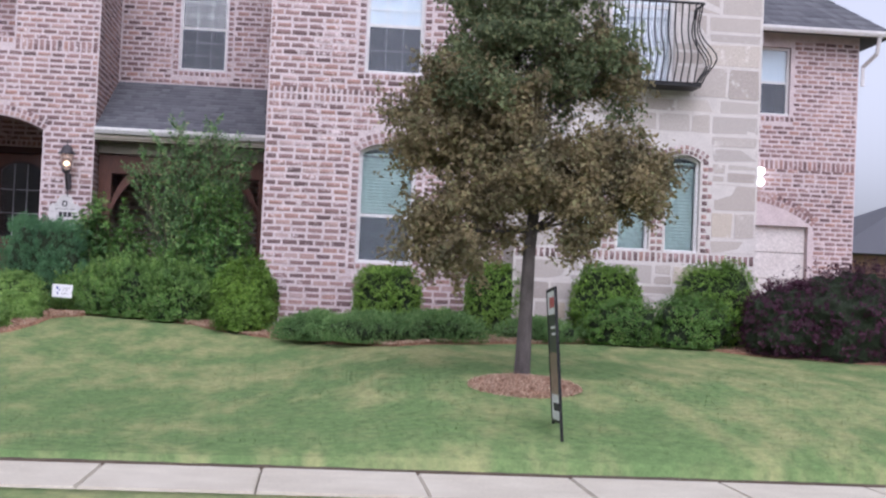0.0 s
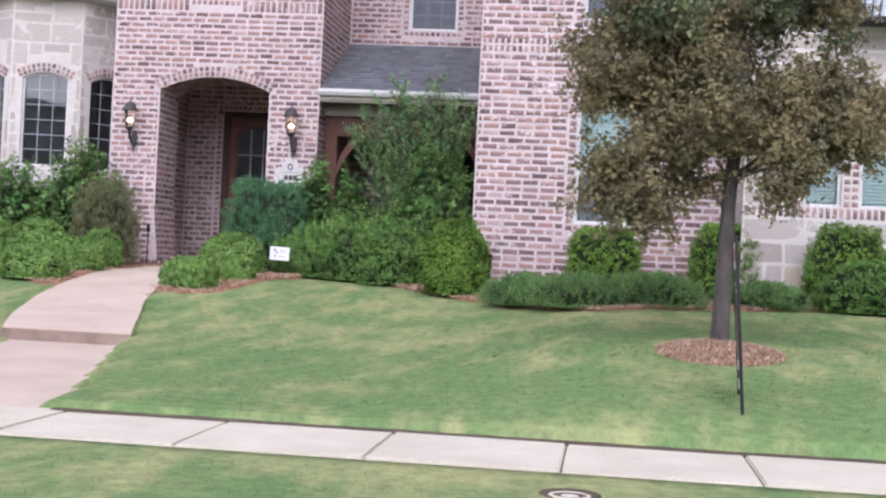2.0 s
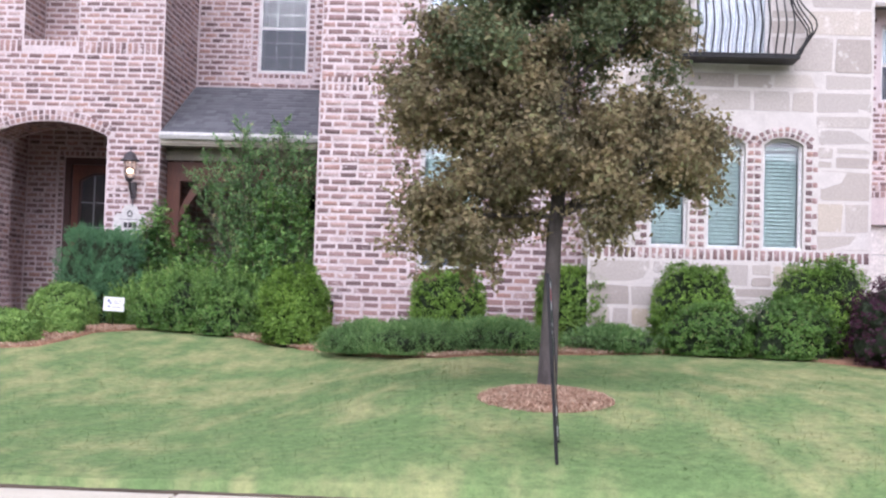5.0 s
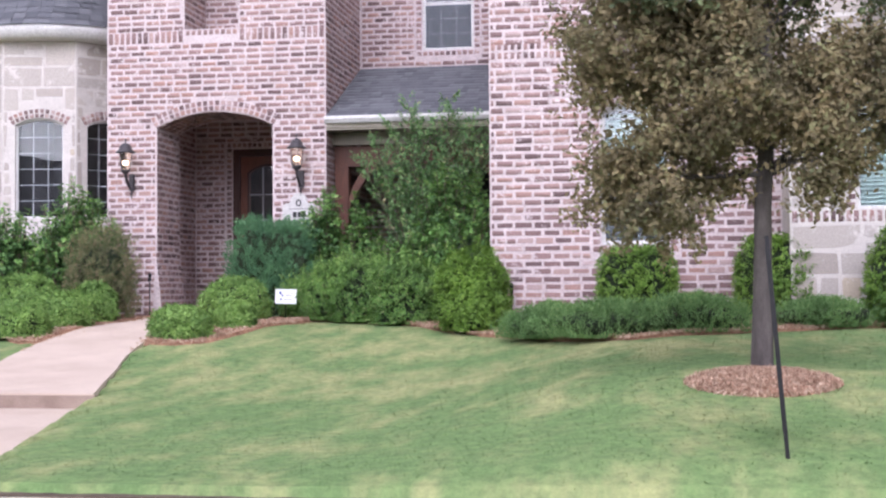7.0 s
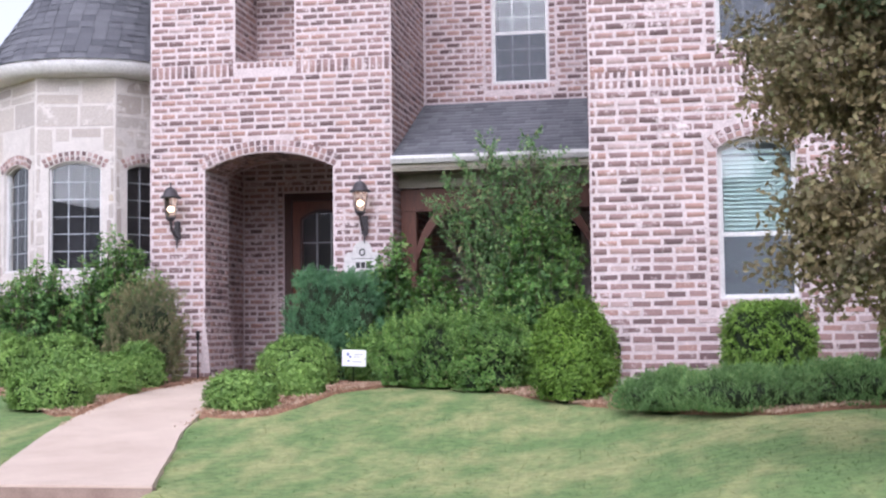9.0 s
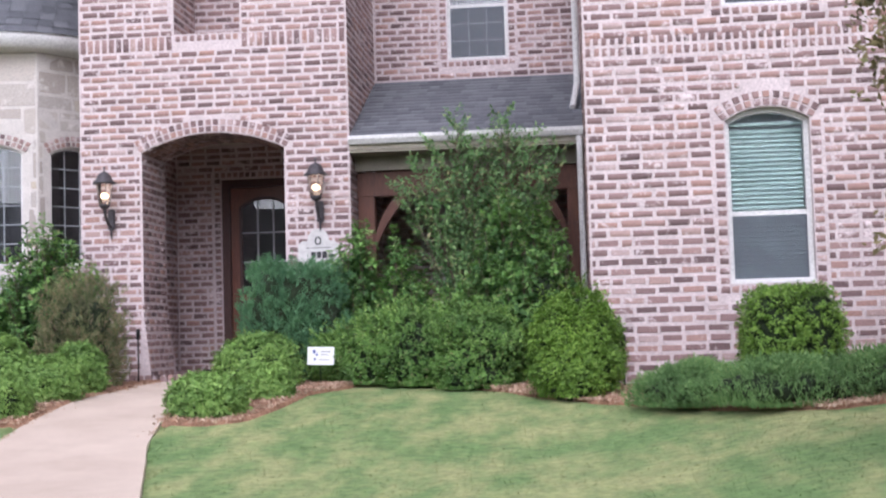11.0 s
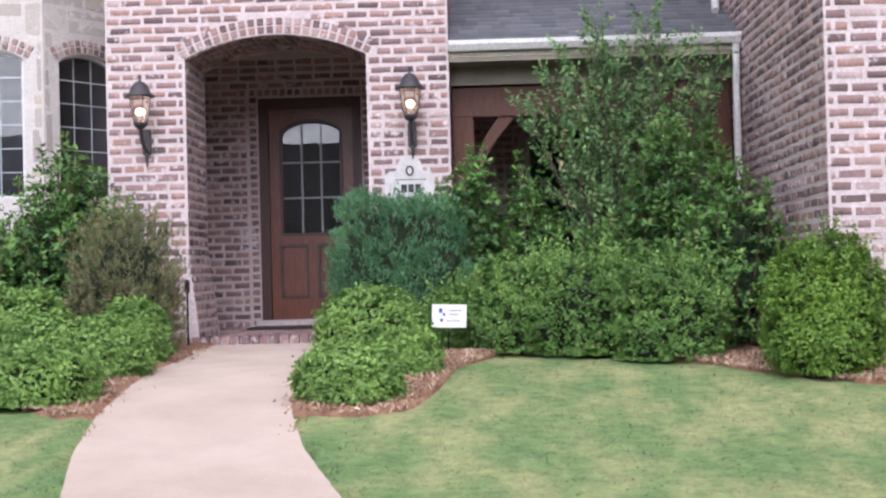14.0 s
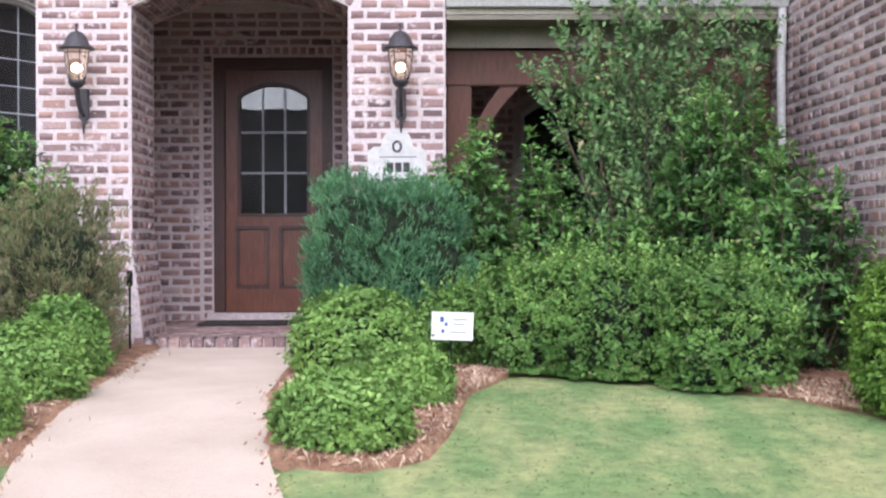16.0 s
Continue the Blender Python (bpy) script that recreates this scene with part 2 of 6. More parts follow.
M_PURPLE = leaf_mat("purple_leaf", [(0.0, (0.040, 0.014, 0.028)), (0.6, (0.065, 0.022, 0.042)), (1.0, (0.095, 0.035, 0.06))])
M_TREE = leaf_mat("tree_leaf", [(0.0, (0.170, 0.143, 0.086)), (0.35, (0.245, 0.203, 0.116)), (0.7, (0.305, 0.250, 0.142)), (1.0, (0.26, 0.275, 0.14))], 0.7, 0.42)
M_TREETOP = leaf_mat("tree_leaf_green", [(0.0, (0.105, 0.138, 0.072)), (0.5, (0.160, 0.200, 0.102)), (0.85, (0.21, 0.255, 0.127)), (1.0, (0.25, 0.215, 0.12))], 0.7, 0.42)


def lawn_mat(name, blade):
    """Green turf with straw-coloured patches, for the ground and for the blades on it."""
    m, n, l, b = base_mat(name)
    big = noise_node(n, l, 0.55, 3.0, 0.55)
    mid = noise_node(n, l, 2.1, 4.0, 0.58, squash=(1.35, 0.55, 0.2))
    if blade:
        fine = n.new("ShaderNodeNewGeometry").outputs["Random Per Island"]
    else:
        fine = noise_node(n, l, 60.0, 4.0, 0.7)
    green = ramp_node(n, l, fine, [(0.15, (0.100, 0.172, 0.062)), (0.5, (0.128, 0.207, 0.077)), (0.85, (0.157, 0.240, 0.096))])
    dry = ramp_node(n, l, fine, [(0.15, (0.245, 0.265, 0.115)), (0.85, (0.36, 0.355, 0.175))])
    add = n.new("ShaderNodeMath")
    add.operation = "MULTIPLY_ADD"
    l.new(big, add.inputs[0])
    add.inputs[1].default_value = 0.40
    half = n.new("ShaderNodeMath")
    half.operation = "MULTIPLY"
    l.new(mid, half.inputs[0])
    half.inputs[1].default_value = 0.55
    l.new(half.outputs[0], add.inputs[2])
    f = ramp_node(n, l, add.outputs[0], [(0.39, (0.04, 0.04, 0.04)), (0.455, (0.22, 0.22, 0.22)), (0.51, (0.58, 0.58, 0.58)), (0.575, (0.95, 0.95, 0.95))])
    tone = ramp_node(n, l, noise_node(n, l, 11.0, 5.0, 0.7), [(0.36, (0.78, 0.80, 0.80)), (0.64, (1.18, 1.17, 1.12))])
    l.new(mix_node(n, l, 1.0, mix_node(n, l, f, green, dry), tone, "MULTIPLY"), b.inputs["Base Color"])
    b.inputs["Roughness"].default_value = 0.9
    b.inputs["Specular IOR Level"].default_value = 0.15
    if blade:
        tr = n.new("ShaderNodeBsdfTranslucent")
        l.new(b.inputs["Base Color"].links[0].from_socket, tr.inputs["Color"])
        mx = n.new("ShaderNodeMixShader")
        mx.inputs[0].default_value = 0.3
        l.new(b.outputs[0], mx.inputs[1])
        l.new(tr.outputs[0], mx.inputs[2])
        l.new(mx.outputs[0], n["Material Output"].inputs["Surface"])
    else:
        bump_node(n, l, fine, 0.25, 0.01, b)
    return m


M_LAWN = lawn_mat("lawn", False)
M_TURF = lawn_mat("turf_blade", True)


# ---- mesh helpers ----
def obj(name, mesh, mats, parent=None, label="", kind=""):
    ob = new(name, mesh)
    for m in mats if isinstance(mats, (list, tuple)) else [mats]:
        if m.name not in [k.name for k in mesh.materials if k]:
            mesh.materials.append(m)
    if parent is not None:
        ob.parent = parent
        ob.matrix_parent_inverse = parent.matrix_basis.inverted()
    if label or kind:
        tagged(ob, label, kind=kind)
    return ob


def part(name, bm, material, parent=None, label="", smooth=False, kind=""):
    me = bpy.data.meshes.new(name)
    if smooth:
        for f in bm.faces:
            f.smooth = True
    bm.to_mesh(me)
    bm.free()
    return obj(name, me, material, parent, label, kind)


def empty(name, at=(0, 0, 0), label="", category="", group="", kind=""):
    ob = new(name)
    ob.matrix_basis = Matrix.Translation(at)
    return tagged(ob, label, category, group, kind)


def arrays(name, verts, faces, material, parent=None, label="", kind="", smooth=False):
    """A mesh from arrays; every face has the same number of corners."""
    me = bpy.data.meshes.new(name)
    verts, faces = np.asarray(verts, np.float32), np.asarray(faces, np.int32)
    me.vertices.add(len(verts))
    me.vertices.foreach_set("co", verts.ravel())
    k = faces.shape[1]
    me.loops.add(faces.size)
    me.loops.foreach_set("vertex_index", faces.ravel())
    me.polygons.add(len(faces))
    me.polygons.foreach_set("loop_start", np.arange(0, faces.size, k, dtype=np.int32))
    if smooth:
        me.polygons.foreach_set("use_smooth", np.ones(len(faces), bool))
    me.update(calc_edges=True)
    me.validate()
    return obj(name, me, material, parent, label, kind)


def box_bm(bm, x0, x1, y0, y1, z0, z1, bevel=0.0):
    made = bmesh.ops.create_cube(bm, size=1.0, matrix=Matrix.Translation(((x0 + x1) / 2, (y0 + y1) / 2, (z0 + z1) / 2)) @ Matrix.Diagonal((x1 - x0, y1 - y0, z1 - z0, 1)))
    if bevel:
        edges = list({e for v in made["verts"] for e in v.link_edges})
        bmesh.ops.bevel(bm, geom=edges, offset=bevel, segments=2, affect="EDGES")
    return bm


def box(name, dims, material, parent=None, label="", bevel=0.004, m=None, kind=""):
    bm = bmesh.new()
    box_bm(bm, *dims, bevel=bevel)
    if m is not None:
        bm.transform(m)
    return part(name, bm, material, parent, label, kind=kind)


def tube(bm, pts, radii, seg=8, caps=True):
    """A round bar along points."""
    rings = []
    for i, p in enumerate(pts):
        p = Vector(p)
        d = (Vector(pts[min(i + 1, len(pts) - 1)]) - Vector(pts[max(i - 1, 0)])).normalized()
        a = d.orthogonal().normalized() if i == 0 else (a - d * a.dot(d)).normalized()
        b = d.cross(a)
        r = radii[i] if hasattr(radii, "__len__") else radii
        rings.append([bm.verts.new(p + (a * math.cos(6.28319 * k / seg) + b * math.sin(6.28319 * k / seg)) * r) for k in range(seg)])
    for r0, r1 in zip(rings, rings[1:]):
        for k in range(seg):
            bm.faces.new((r0[k], r0[(k + 1) % seg], r1[(k + 1) % seg], r1[k]))
    if caps:
        bm.faces.new(rings[0][::-1])
        bm.faces.new(rings[-1])
    return bm


def lathe(bm, profile, centre, seg=24):
    """A turned form: rows of radius and height round a centre."""
    cx, cy, cz = centre
    rings = [[bm.verts.new((cx + r * math.cos(6.28319 * k / seg), cy + r * math.sin(6.28319 * k / seg), cz + z)) for k in range(seg)] for r, z in profile]
    for r0, r1 in zip(rings, rings[1:]):
        for k in range(seg):
            bm.faces.new((r0[k], r0[(k + 1) % seg], r1[(k + 1) % seg], r1[k]))
    bm.faces.new(rings[0][::-1])
    bm.faces.new(rings[-1])
    return bm


def wall_frame(origin, angle=0.0):
    """A wall's own axes: u along it, v up, w out of it. angle 0 looks to -y."""
    a = radians(angle)
    u, w = Vector((math.cos(a), math.sin(a), 0)), Vector((math.sin(a), -math.cos(a), 0))
    m = Matrix((u, Vector((0, 0, 1)), w)).transposed().to_4x4()
    return Matrix.Translation(origin) @ m


def arch_loop(x0, x1, z0, spring, rise, seg=12):
    """An opening with a segmental head, as points round it."""
    if rise <= 0:
        return [(x0, z0), (x1, z0), (x1, spring), (x0, spring)]
    c = (x1 - x0) / 2
    r = (c * c + rise * rise) / (2 * rise)
    cx, cz, half = (x0 + x1) / 2, spring + rise - r, math.asin(min(1, c / r))
    head = [(cx + r * math.sin(half - 2 * half * k / seg), cz + r * math.cos(half - 2 * half * k / seg)) for k in range(seg + 1)]
    return [(x0, z0), (x1, z0)] + head


def slab(bm, outline, holes, w0, w1, m):
    """A plate with openings, from w0 to w1 along its normal."""
    tmp = bmesh.new()
    edges = []
    for loop in (outline, *holes):
        vs = [tmp.verts.new((u, v, w0)) for u, v in loop]
        edges += [tmp.edges.new((vs[i], vs[(i + 1) % len(vs)])) for i in range(len(vs))]
    bmesh.ops.triangle_fill(tmp, use_beauty=True, edges=edges)
    got = bmesh.ops.extrude_face_region(tmp, geom=list(tmp.faces))
    bmesh.ops.translate(tmp, verts=[g for g in got["geom"] if isinstance(g, bmesh.types.BMVert)], vec=(0, 0, w1 - w0))
    bmesh.ops.recalc_face_normals(tmp, faces=list(tmp.faces))
    tmp.transform(m)
    me = bpy.data.meshes.new("tmp")
    tmp.to_mesh(me)
    tmp.free()
    bm.from_mesh(me)
    bpy.data.meshes.remove(me)
    return bm


def wall(name, outline, holes, depth, m, material, label, category="wall"):
    bm = slab(bmesh.new(), outline, holes, -depth, 0.0, m)
    return tagged(part(name, bm, material), label, category, kind="structure")


COURSE, PITCH = 0.0866, 0.212
RNG = random.Random(4)


def span_at(hole, v):
    """Where an opening cuts a course, or None."""
    xs = []
    for (u0, v0), (u1, v1) in zip(hole, hole[1:] + hole[:1]):
        if (v0 - v) * (v1 - v) < 0:
            xs.append(u0 + (u1 - u0) * (v - v0) / (v1 - v0))
    return (min(xs), max(xs)) if len(xs) >= 2 else None


def brick_list(u0, u1, v0, v1, holes, skip=(), margin=0.012):
    """The bricks of a running bond: u, v, half width, half height."""
    out = []
    row = int(math.floor(v0 / COURSE))
    while row * COURSE < v1:
        v = (row + 0.5) * COURSE
        row += 1
        if v < v0 + 0.02 or v > v1 - 0.02 or any(a < v < b for a, b in skip):
            continue
        free = [(u0, u1)]
        for h in holes:
            cut = [s for s in (span_at(h, v - 0.03), span_at(h, v + 0.03)) if s]
            if cut:
                a, b = min(s[0] for s in cut) - margin, max(s[1] for s in cut) + margin
                free = [q for p in free for q in ((p[0], min(p[1], a)), (max(p[0], b), p[1])) if q[1] - q[0] > 0.04]
        for a, b in free:
            u = math.floor(a / PITCH) * PITCH - (PITCH / 2 if row % 2 else 0)
            while u < b:
                e = u + PITCH * (1 if RNG.random() > 0.06 else 0.55)
                lo, hi = max(u, a) + 0.010, min(e, b) - 0.010
                if hi - lo > 0.035:
                    out.append(((lo + hi) / 2, v + RNG.uniform(-0.003, 0.003), (hi - lo) / 2 * RNG.uniform(0.93, 1.0), RNG.uniform(0.0270, 0.0325)))
                u = e
    return out


def brick_mesh(bricks, m, proud=0.007):
    """Corners and faces for many bricks, each with its own worn edges."""
    n = len(bricks)
    b = np.array(bricks).reshape(n, 4)
    sg = np.array([(-1, -1), (1, -1), (1, 1), (-1, 1)])
    rs = np.random.RandomState(n)
    back = b[:, None, :2] + sg[None] * b[:, None, 2:] + rs.uniform(-0.005, 0.005, (n, 4, 2))
    front = b[:, None, :2] + (back - b[:, None, :2]) * (1 - 0.006 / b[:, None, 2:])
    w = proud * rs.uniform(0.35, 1.25, (n, 1)) + rs.uniform(-0.0015, 0.0015, (n, 4))
    v = np.concatenate([np.dstack([back, np.full((n, 4), -0.004)]), np.dstack([front, w])], 1).reshape(-1, 3)
    mm = np.array(m)
    v = v @ mm[:3, :3].T + mm[:3, 3]
    f = np.array([(4, 5, 6, 7), (0, 1, 5, 4), (1, 2, 6, 5), (2, 3, 7, 6), (3, 0, 4, 7)])
    return v, (np.arange(n)[:, None, None] * 8 + f[None]).reshape(-1, 4)


WALL_BRICKS = []


def lay(parent, bricks, m, single=None):
    """Keeps a wall's bricks to be laid at the end of the file; single: which ones are parts of their own."""
    WALL_BRICKS.append((parent, bricks, m, single))


def rowlock(u0, u1, v0, v1, step=0.088):
    """A band of bricks on end."""
    n = max(1, round((u1 - u0) / step))
    s = (u1 - u0) / n
    return [(u0 + (k + 0.5) * s, (v0 + v1) / 2, s / 2 - 0.011, (v1 - v0) / 2 - 0.010) for k in range(n)]


def arch_bricks(name, x0, x1, spring, rise, deep, m, parent, step=0.085):
    """A ring of bricks on end over an arched head, in two half-brick rows."""
    c = (x1 - x0) / 2
    r = (c * c + rise * rise) / (2 * rise)
    cx, cz, half = (x0 + x1) / 2, spring + rise - r, math.asin(min(1, c / r))
    half += 0.03 / r
    n = round(2 * half * (r + deep / 2) / step)
    for k in range(n):
        a = -half + 2 * half * (k + 0.5) / n
        rows = ((0.012, deep * 0.5 - 0.006), (deep * 0.5 + 0.006, deep - 0.008))
        for lo, hi in rows:
            h = half / n * 0.74 * r
            bm = bmesh.new()
            vs = []
            for w, q in ((-0.004, 1.0), (0.012, 0.88)):
                for du, dv in ((-h, lo), (h, lo), (h * (r + hi) / (r + lo), hi), (-h * (r + hi) / (r + lo), hi)):
                    rr = r + (lo + hi) / 2 + (dv - (lo + hi) / 2) * q
                    du *= q
                    vs.append(bm.verts.new(m @ Vector((cx + rr * math.sin(a) + du * math.cos(a), cz + rr * math.cos(a) - du * math.sin(a), w))))
            for f in ((4, 5, 6, 7), (0, 1, 5, 4), (1, 2, 6, 5), (2, 3, 7, 6), (3, 0, 4, 7)):
                bm.faces.new([vs[i] for i in f])
            part("brick", bm, M_BRICK, parent)


def stone_list(u0, u1, v0, v1, holes, rng):
    """Squared rubble: rows of stones of uneven size that keep clear of the openings."""
    out, v = [], v0
    while v < v1 - 0.05:
        h = min(rng.choice((0.19, 0.26, 0.31, 0.36, 0.42)), v1 - v)
        if v1 - v - h < 0.1:
            h = v1 - v
        u = u0
        while u < u1 - 0.02:
            w = rng.uniform(0.18, 0.72)
            if u1 - u - w < 0.16:
                w = u1 - u
            cells = [(u, u + w, v, v + h)]
            if h > 0.24 and rng.random() < 0.36:
                k = v + h * rng.uniform(0.35, 0.62)
                cells = [(u, u + w, v, k), (u, u + w, k, v + h)]
            for a, b, c, d in cells:
                pieces = [(a, b)]
                for hole in holes:
                    cut = [s for s in (span_at(hole, c + (d - c) * q) for q in (0.04, 0.35, 0.65, 0.96)) if s]
                    if cut:
                        lo, hi = min(s[0] for s in cut), max(s[1] for s in cut)
                        pieces = [q for p in pieces for q in ((p[0], min(p[1], lo)), (max(p[0], hi), p[1])) if q[1] - q[0] > 0.05]
                out += [((p + q) / 2, (c + d) / 2, (q - p) / 2 - 0.011, (d - c) / 2 - 0.011) for p, q in pieces]
            u += w
        v += h
    return out


def lay_stones(parent, stones, m, rng):
    for u, v, hw, hh in stones:
        bm = bmesh.new()
        k = 0.014
        ring = [(-hw, -hh + k), (-hw + k, -hh), (hw - k, -hh), (hw, -hh + k), (hw, hh - k), (hw - k, hh), (-hw + k, hh), (-hw, hh - k)]
        ring = [(a + rng.uniform(-0.013, 0.010), b + rng.uniform(-0.013, 0.010)) for a, b in ring]
        p = rng.uniform(0.000, 0.005)
        lo = [bm.verts.new(m @ Vector((u + a, v + b, -0.008))) for a, b in ring]
        hi = [bm.verts.new(m @ Vector((u + a * (1 - 0.010 / max(hw, 0.03)), v + b * (1 - 0.010 / max(hh, 0.03)), p + rng.uniform(-0.002, 0.002)))) for a, b in ring]
        bm.faces.new(hi)
        for i in range(8):
            bm.faces.new((lo[i], lo[(i + 1) % 8], hi[(i + 1) % 8], hi[i]))
        part("stone", bm, M_STONE, parent)


def ring_bm(bm, outer, inner, w0, w1, m):
    return slab(bm, outer, [inner], w0, w1, m)


def window(name, m, x0, x1, z0, spring, rise, rail=None, blind=False, grid=(0, 0), back=M_INNER, label="", set_in=0.09, shade_to=None, bar=M_TRIM, screen=True, fw=0.045):
    """A window in an opening: frame, sash rail, panes, bars, blind and a dark-painted box for the dim room behind."""
    win = empty(name, m @ Vector(((x0 + x1) / 2, z0, 0)), label, "window", kind="structure")
    outer, inner = arch_loop(x0, x1, z0, spring, rise), arch_loop(x0 + fw, x1 - fw, z0 + fw, spring - fw * 0.4, max(rise - fw * 0.6, 0) if rise else 0)
    if not rise:
        inner = arch_loop(x0 + fw, x1 - fw, z0 + fw, spring - fw, 0)
    part("window_frame", ring_bm(bmesh.new(), outer, inner, -set_in - 0.06, -set_in, m), M_TRIM, win)
    sill = bmesh.new()
    box_bm(sill, x0 + 0.002, x1 - 0.002, z0 + 0.001, z0 + 0.03, -set_in + 0.001, -0.015, 0.004)
    sill.transform(m)
    part("window_sill", sill, M_TRIM, win)
    zin = z0 + fw
    if rail:
        b = bmesh.new()
        box_bm(b, x0 + fw, x1 - fw, rail - 0.022, rail + 0.022, -set_in - 0.055, -set_in - 0.012, 0.003)
        b.transform(m)
        part("sash_rail", b, M_TRIM, win)
    cuts = [(zin, rail - 0.022), (rail + 0.022, None)] if rail else [(zin, None)]
    for lo, hi in cuts:
        if hi is None:
            loop = [(u, max(v, lo)) for u, v in inner]
        else:
            loop = [(x0 + fw, lo), (x1 - fw, lo), (x1 - fw, hi), (x0 + fw, hi)]
        g = part("pane", slab(bmesh.new(), loop, [], -set_in - 0.036, -set_in - 0.030, m), M_GLASS, win)
        g.visible_shadow = False
    nx, ny = grid
    top = spring + rise * 0.9 - fw
    for k in range(1, nx):
        u = x0 + fw + (x1 - x0 - 2 * fw) * k / nx
        bb = bmesh.new()
        box_bm(bb, u - 0.007, u + 0.007, zin, top + (rise * 0.08 if abs(k - nx / 2) < 0.6 else -rise * 0.25), -set_in - 0.048, -set_in - 0.040)
        bb.transform(m)
        part("glazing_bar", bb, bar, win)
    for k in range(1, ny):
        v = zin + (top - zin) * k / ny
        if rail and abs(v - rail) < 0.1:
            continue
        bb = bmesh.new()
        box_bm(bb, x0 + fw, x1 - fw, v - 0.007, v + 0.007, -set_in - 0.0475, -set_in - 0.0405)
        bb.transform(m)
        part("glazing_bar", bb, bar, win)
    if blind:
        bl = part("blind", box_bm(bmesh.new(), x0 + fw + 0.004, x1 - fw - 0.004, spring - 0.035, spring - 0.005, -set_in - 0.13, -set_in - 0.08), M_BLIND, win)
        bl.data.transform(m)
        n = int((spring - 0.05 - zin) / 0.043)
        base = bmesh.new()
        box_bm(base, x0 + fw + 0.006, x1 - fw - 0.006, -0.0015, 0.0015, -0.025, 0.025)
        base.transform(Matrix.Translation((0, 0, -set_in - 0.105)) @ Matrix.Rotation(radians(52), 4, "X"))
        base.transform(m.to_3x3().to_4x4())
        me = bpy.data.meshes.new("slat")
        base.to_mesh(me)
        base.free()
        me.materials.append(M_BLIND)
        for k in range(n):
            s = new("slat", me)
            s.parent = bl
            s.matrix_basis = Matrix.Translation(m.translation + Vector((0, 0, zin + 0.012 + k * 0.043)))
    # the room behind; M_INNER has the unlit depth painted into its colour
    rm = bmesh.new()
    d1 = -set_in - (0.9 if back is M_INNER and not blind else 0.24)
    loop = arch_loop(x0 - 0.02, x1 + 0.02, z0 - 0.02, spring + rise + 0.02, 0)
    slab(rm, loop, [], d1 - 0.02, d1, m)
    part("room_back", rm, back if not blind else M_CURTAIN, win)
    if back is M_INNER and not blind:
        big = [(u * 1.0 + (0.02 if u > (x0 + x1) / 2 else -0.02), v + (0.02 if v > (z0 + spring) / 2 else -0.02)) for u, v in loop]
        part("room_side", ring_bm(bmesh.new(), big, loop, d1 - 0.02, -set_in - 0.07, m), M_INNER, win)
    if rail and screen:
        part("insect_screen", slab(bmesh.new(), [(x0 + fw, zin), (x1 - fw, zin), (x1 - fw, rail - 0.022), (x0 + fw, rail - 0.022)], [], -set_in - 0.016, -set_in - 0.013, m), M_SCREEN, win, "dark grey insect screen")
    if shade_to:
        part("roller_shade", slab(bmesh.new(), [(x0 + fw, shade_to), (x1 - fw, shade_to), (x1 - fw, spring - fw), (x0 + fw, spring - fw)], [], -set_in - 0.075, -set_in - 0.07, m), M_SHADE, win)
    return win


# ---- ground ----
YS = [-60, -14.72, -14.70, -12.58, -12.56, -11.42, -11.36, -11.05, -9.2, -8.86, -7.4, -6, -4, -3, -1, 60]
Z_LEFT = [-1.0, -1.0, -0.785, -0.755, -0.87, -0.87, -0.69, -0.67, -0.60, -0.58, -0.50, -0.39, -0.165, -0.05, 0.03, 0.05]
Z_RIGHT = [-1.0, -1.0, -0.785, -0.755, -0.87, -0.87, -0.66, -0.55, -0.27, -0.22, -0.16, -0.10, 0.0, 0.05, 0.06, 0.06]
WALK_Y = [-11.44, -10.6, -9.88, -8.7, -7.55, -6.77, -6.03, -5.25, -4.3, -3, -0.1]
WALK_R = [3.06, 2.95, 2.76, 2.48, 2.20, 1.96, 1.74, 1.50, 1.30, 1.17, 1.15]
WALK_L = [1.32, 1.30, 1.22, 1.08, 0.93, 0.64, 0.42, 0.24, 0.10, 0.05, 0.0]


def edge_r(y):
    return float(np.interp(y, WALK_Y, WALK_R))


def edge_l(y):
    return float(np.interp(y, WALK_Y, WALK_L))


STEP_Y = -7.55


def walk_z(y):
    """The top of the garden walk, with its one step."""
    if y < STEP_Y:
        return float(np.interp(y, [-11.44, STEP_Y], [-0.745, -0.615]))
    return float(np.interp(y, [STEP_Y, -6, -3, -1, -0.1], [-0.490, -0.375, -0.035, 0.03, 0.035]))


def ground_z(x, y):
    s = min(1.0, max(0.0, (x - 4.5) / 2.7))
    s = s * s * (3 - 2 * s)
    z = float(np.interp(y, YS, Z_LEFT)) * (1 - s) + float(np.interp(y, YS, Z_RIGHT)) * s
    if -11.36 < y < 2:
        z += 0.02 * noise.noise(Vector((x * 0.35, y * 0.35, 3.1))) + 0.006 * noise.noise(Vector((x * 2.1, y * 2.1, 0.3)))
    if -11.40 < y < 0 and edge_l(y) + 0.02 < x < edge_r(y) - 0.02:
        z = min(z, walk_z(y) - 0.06)
    return z


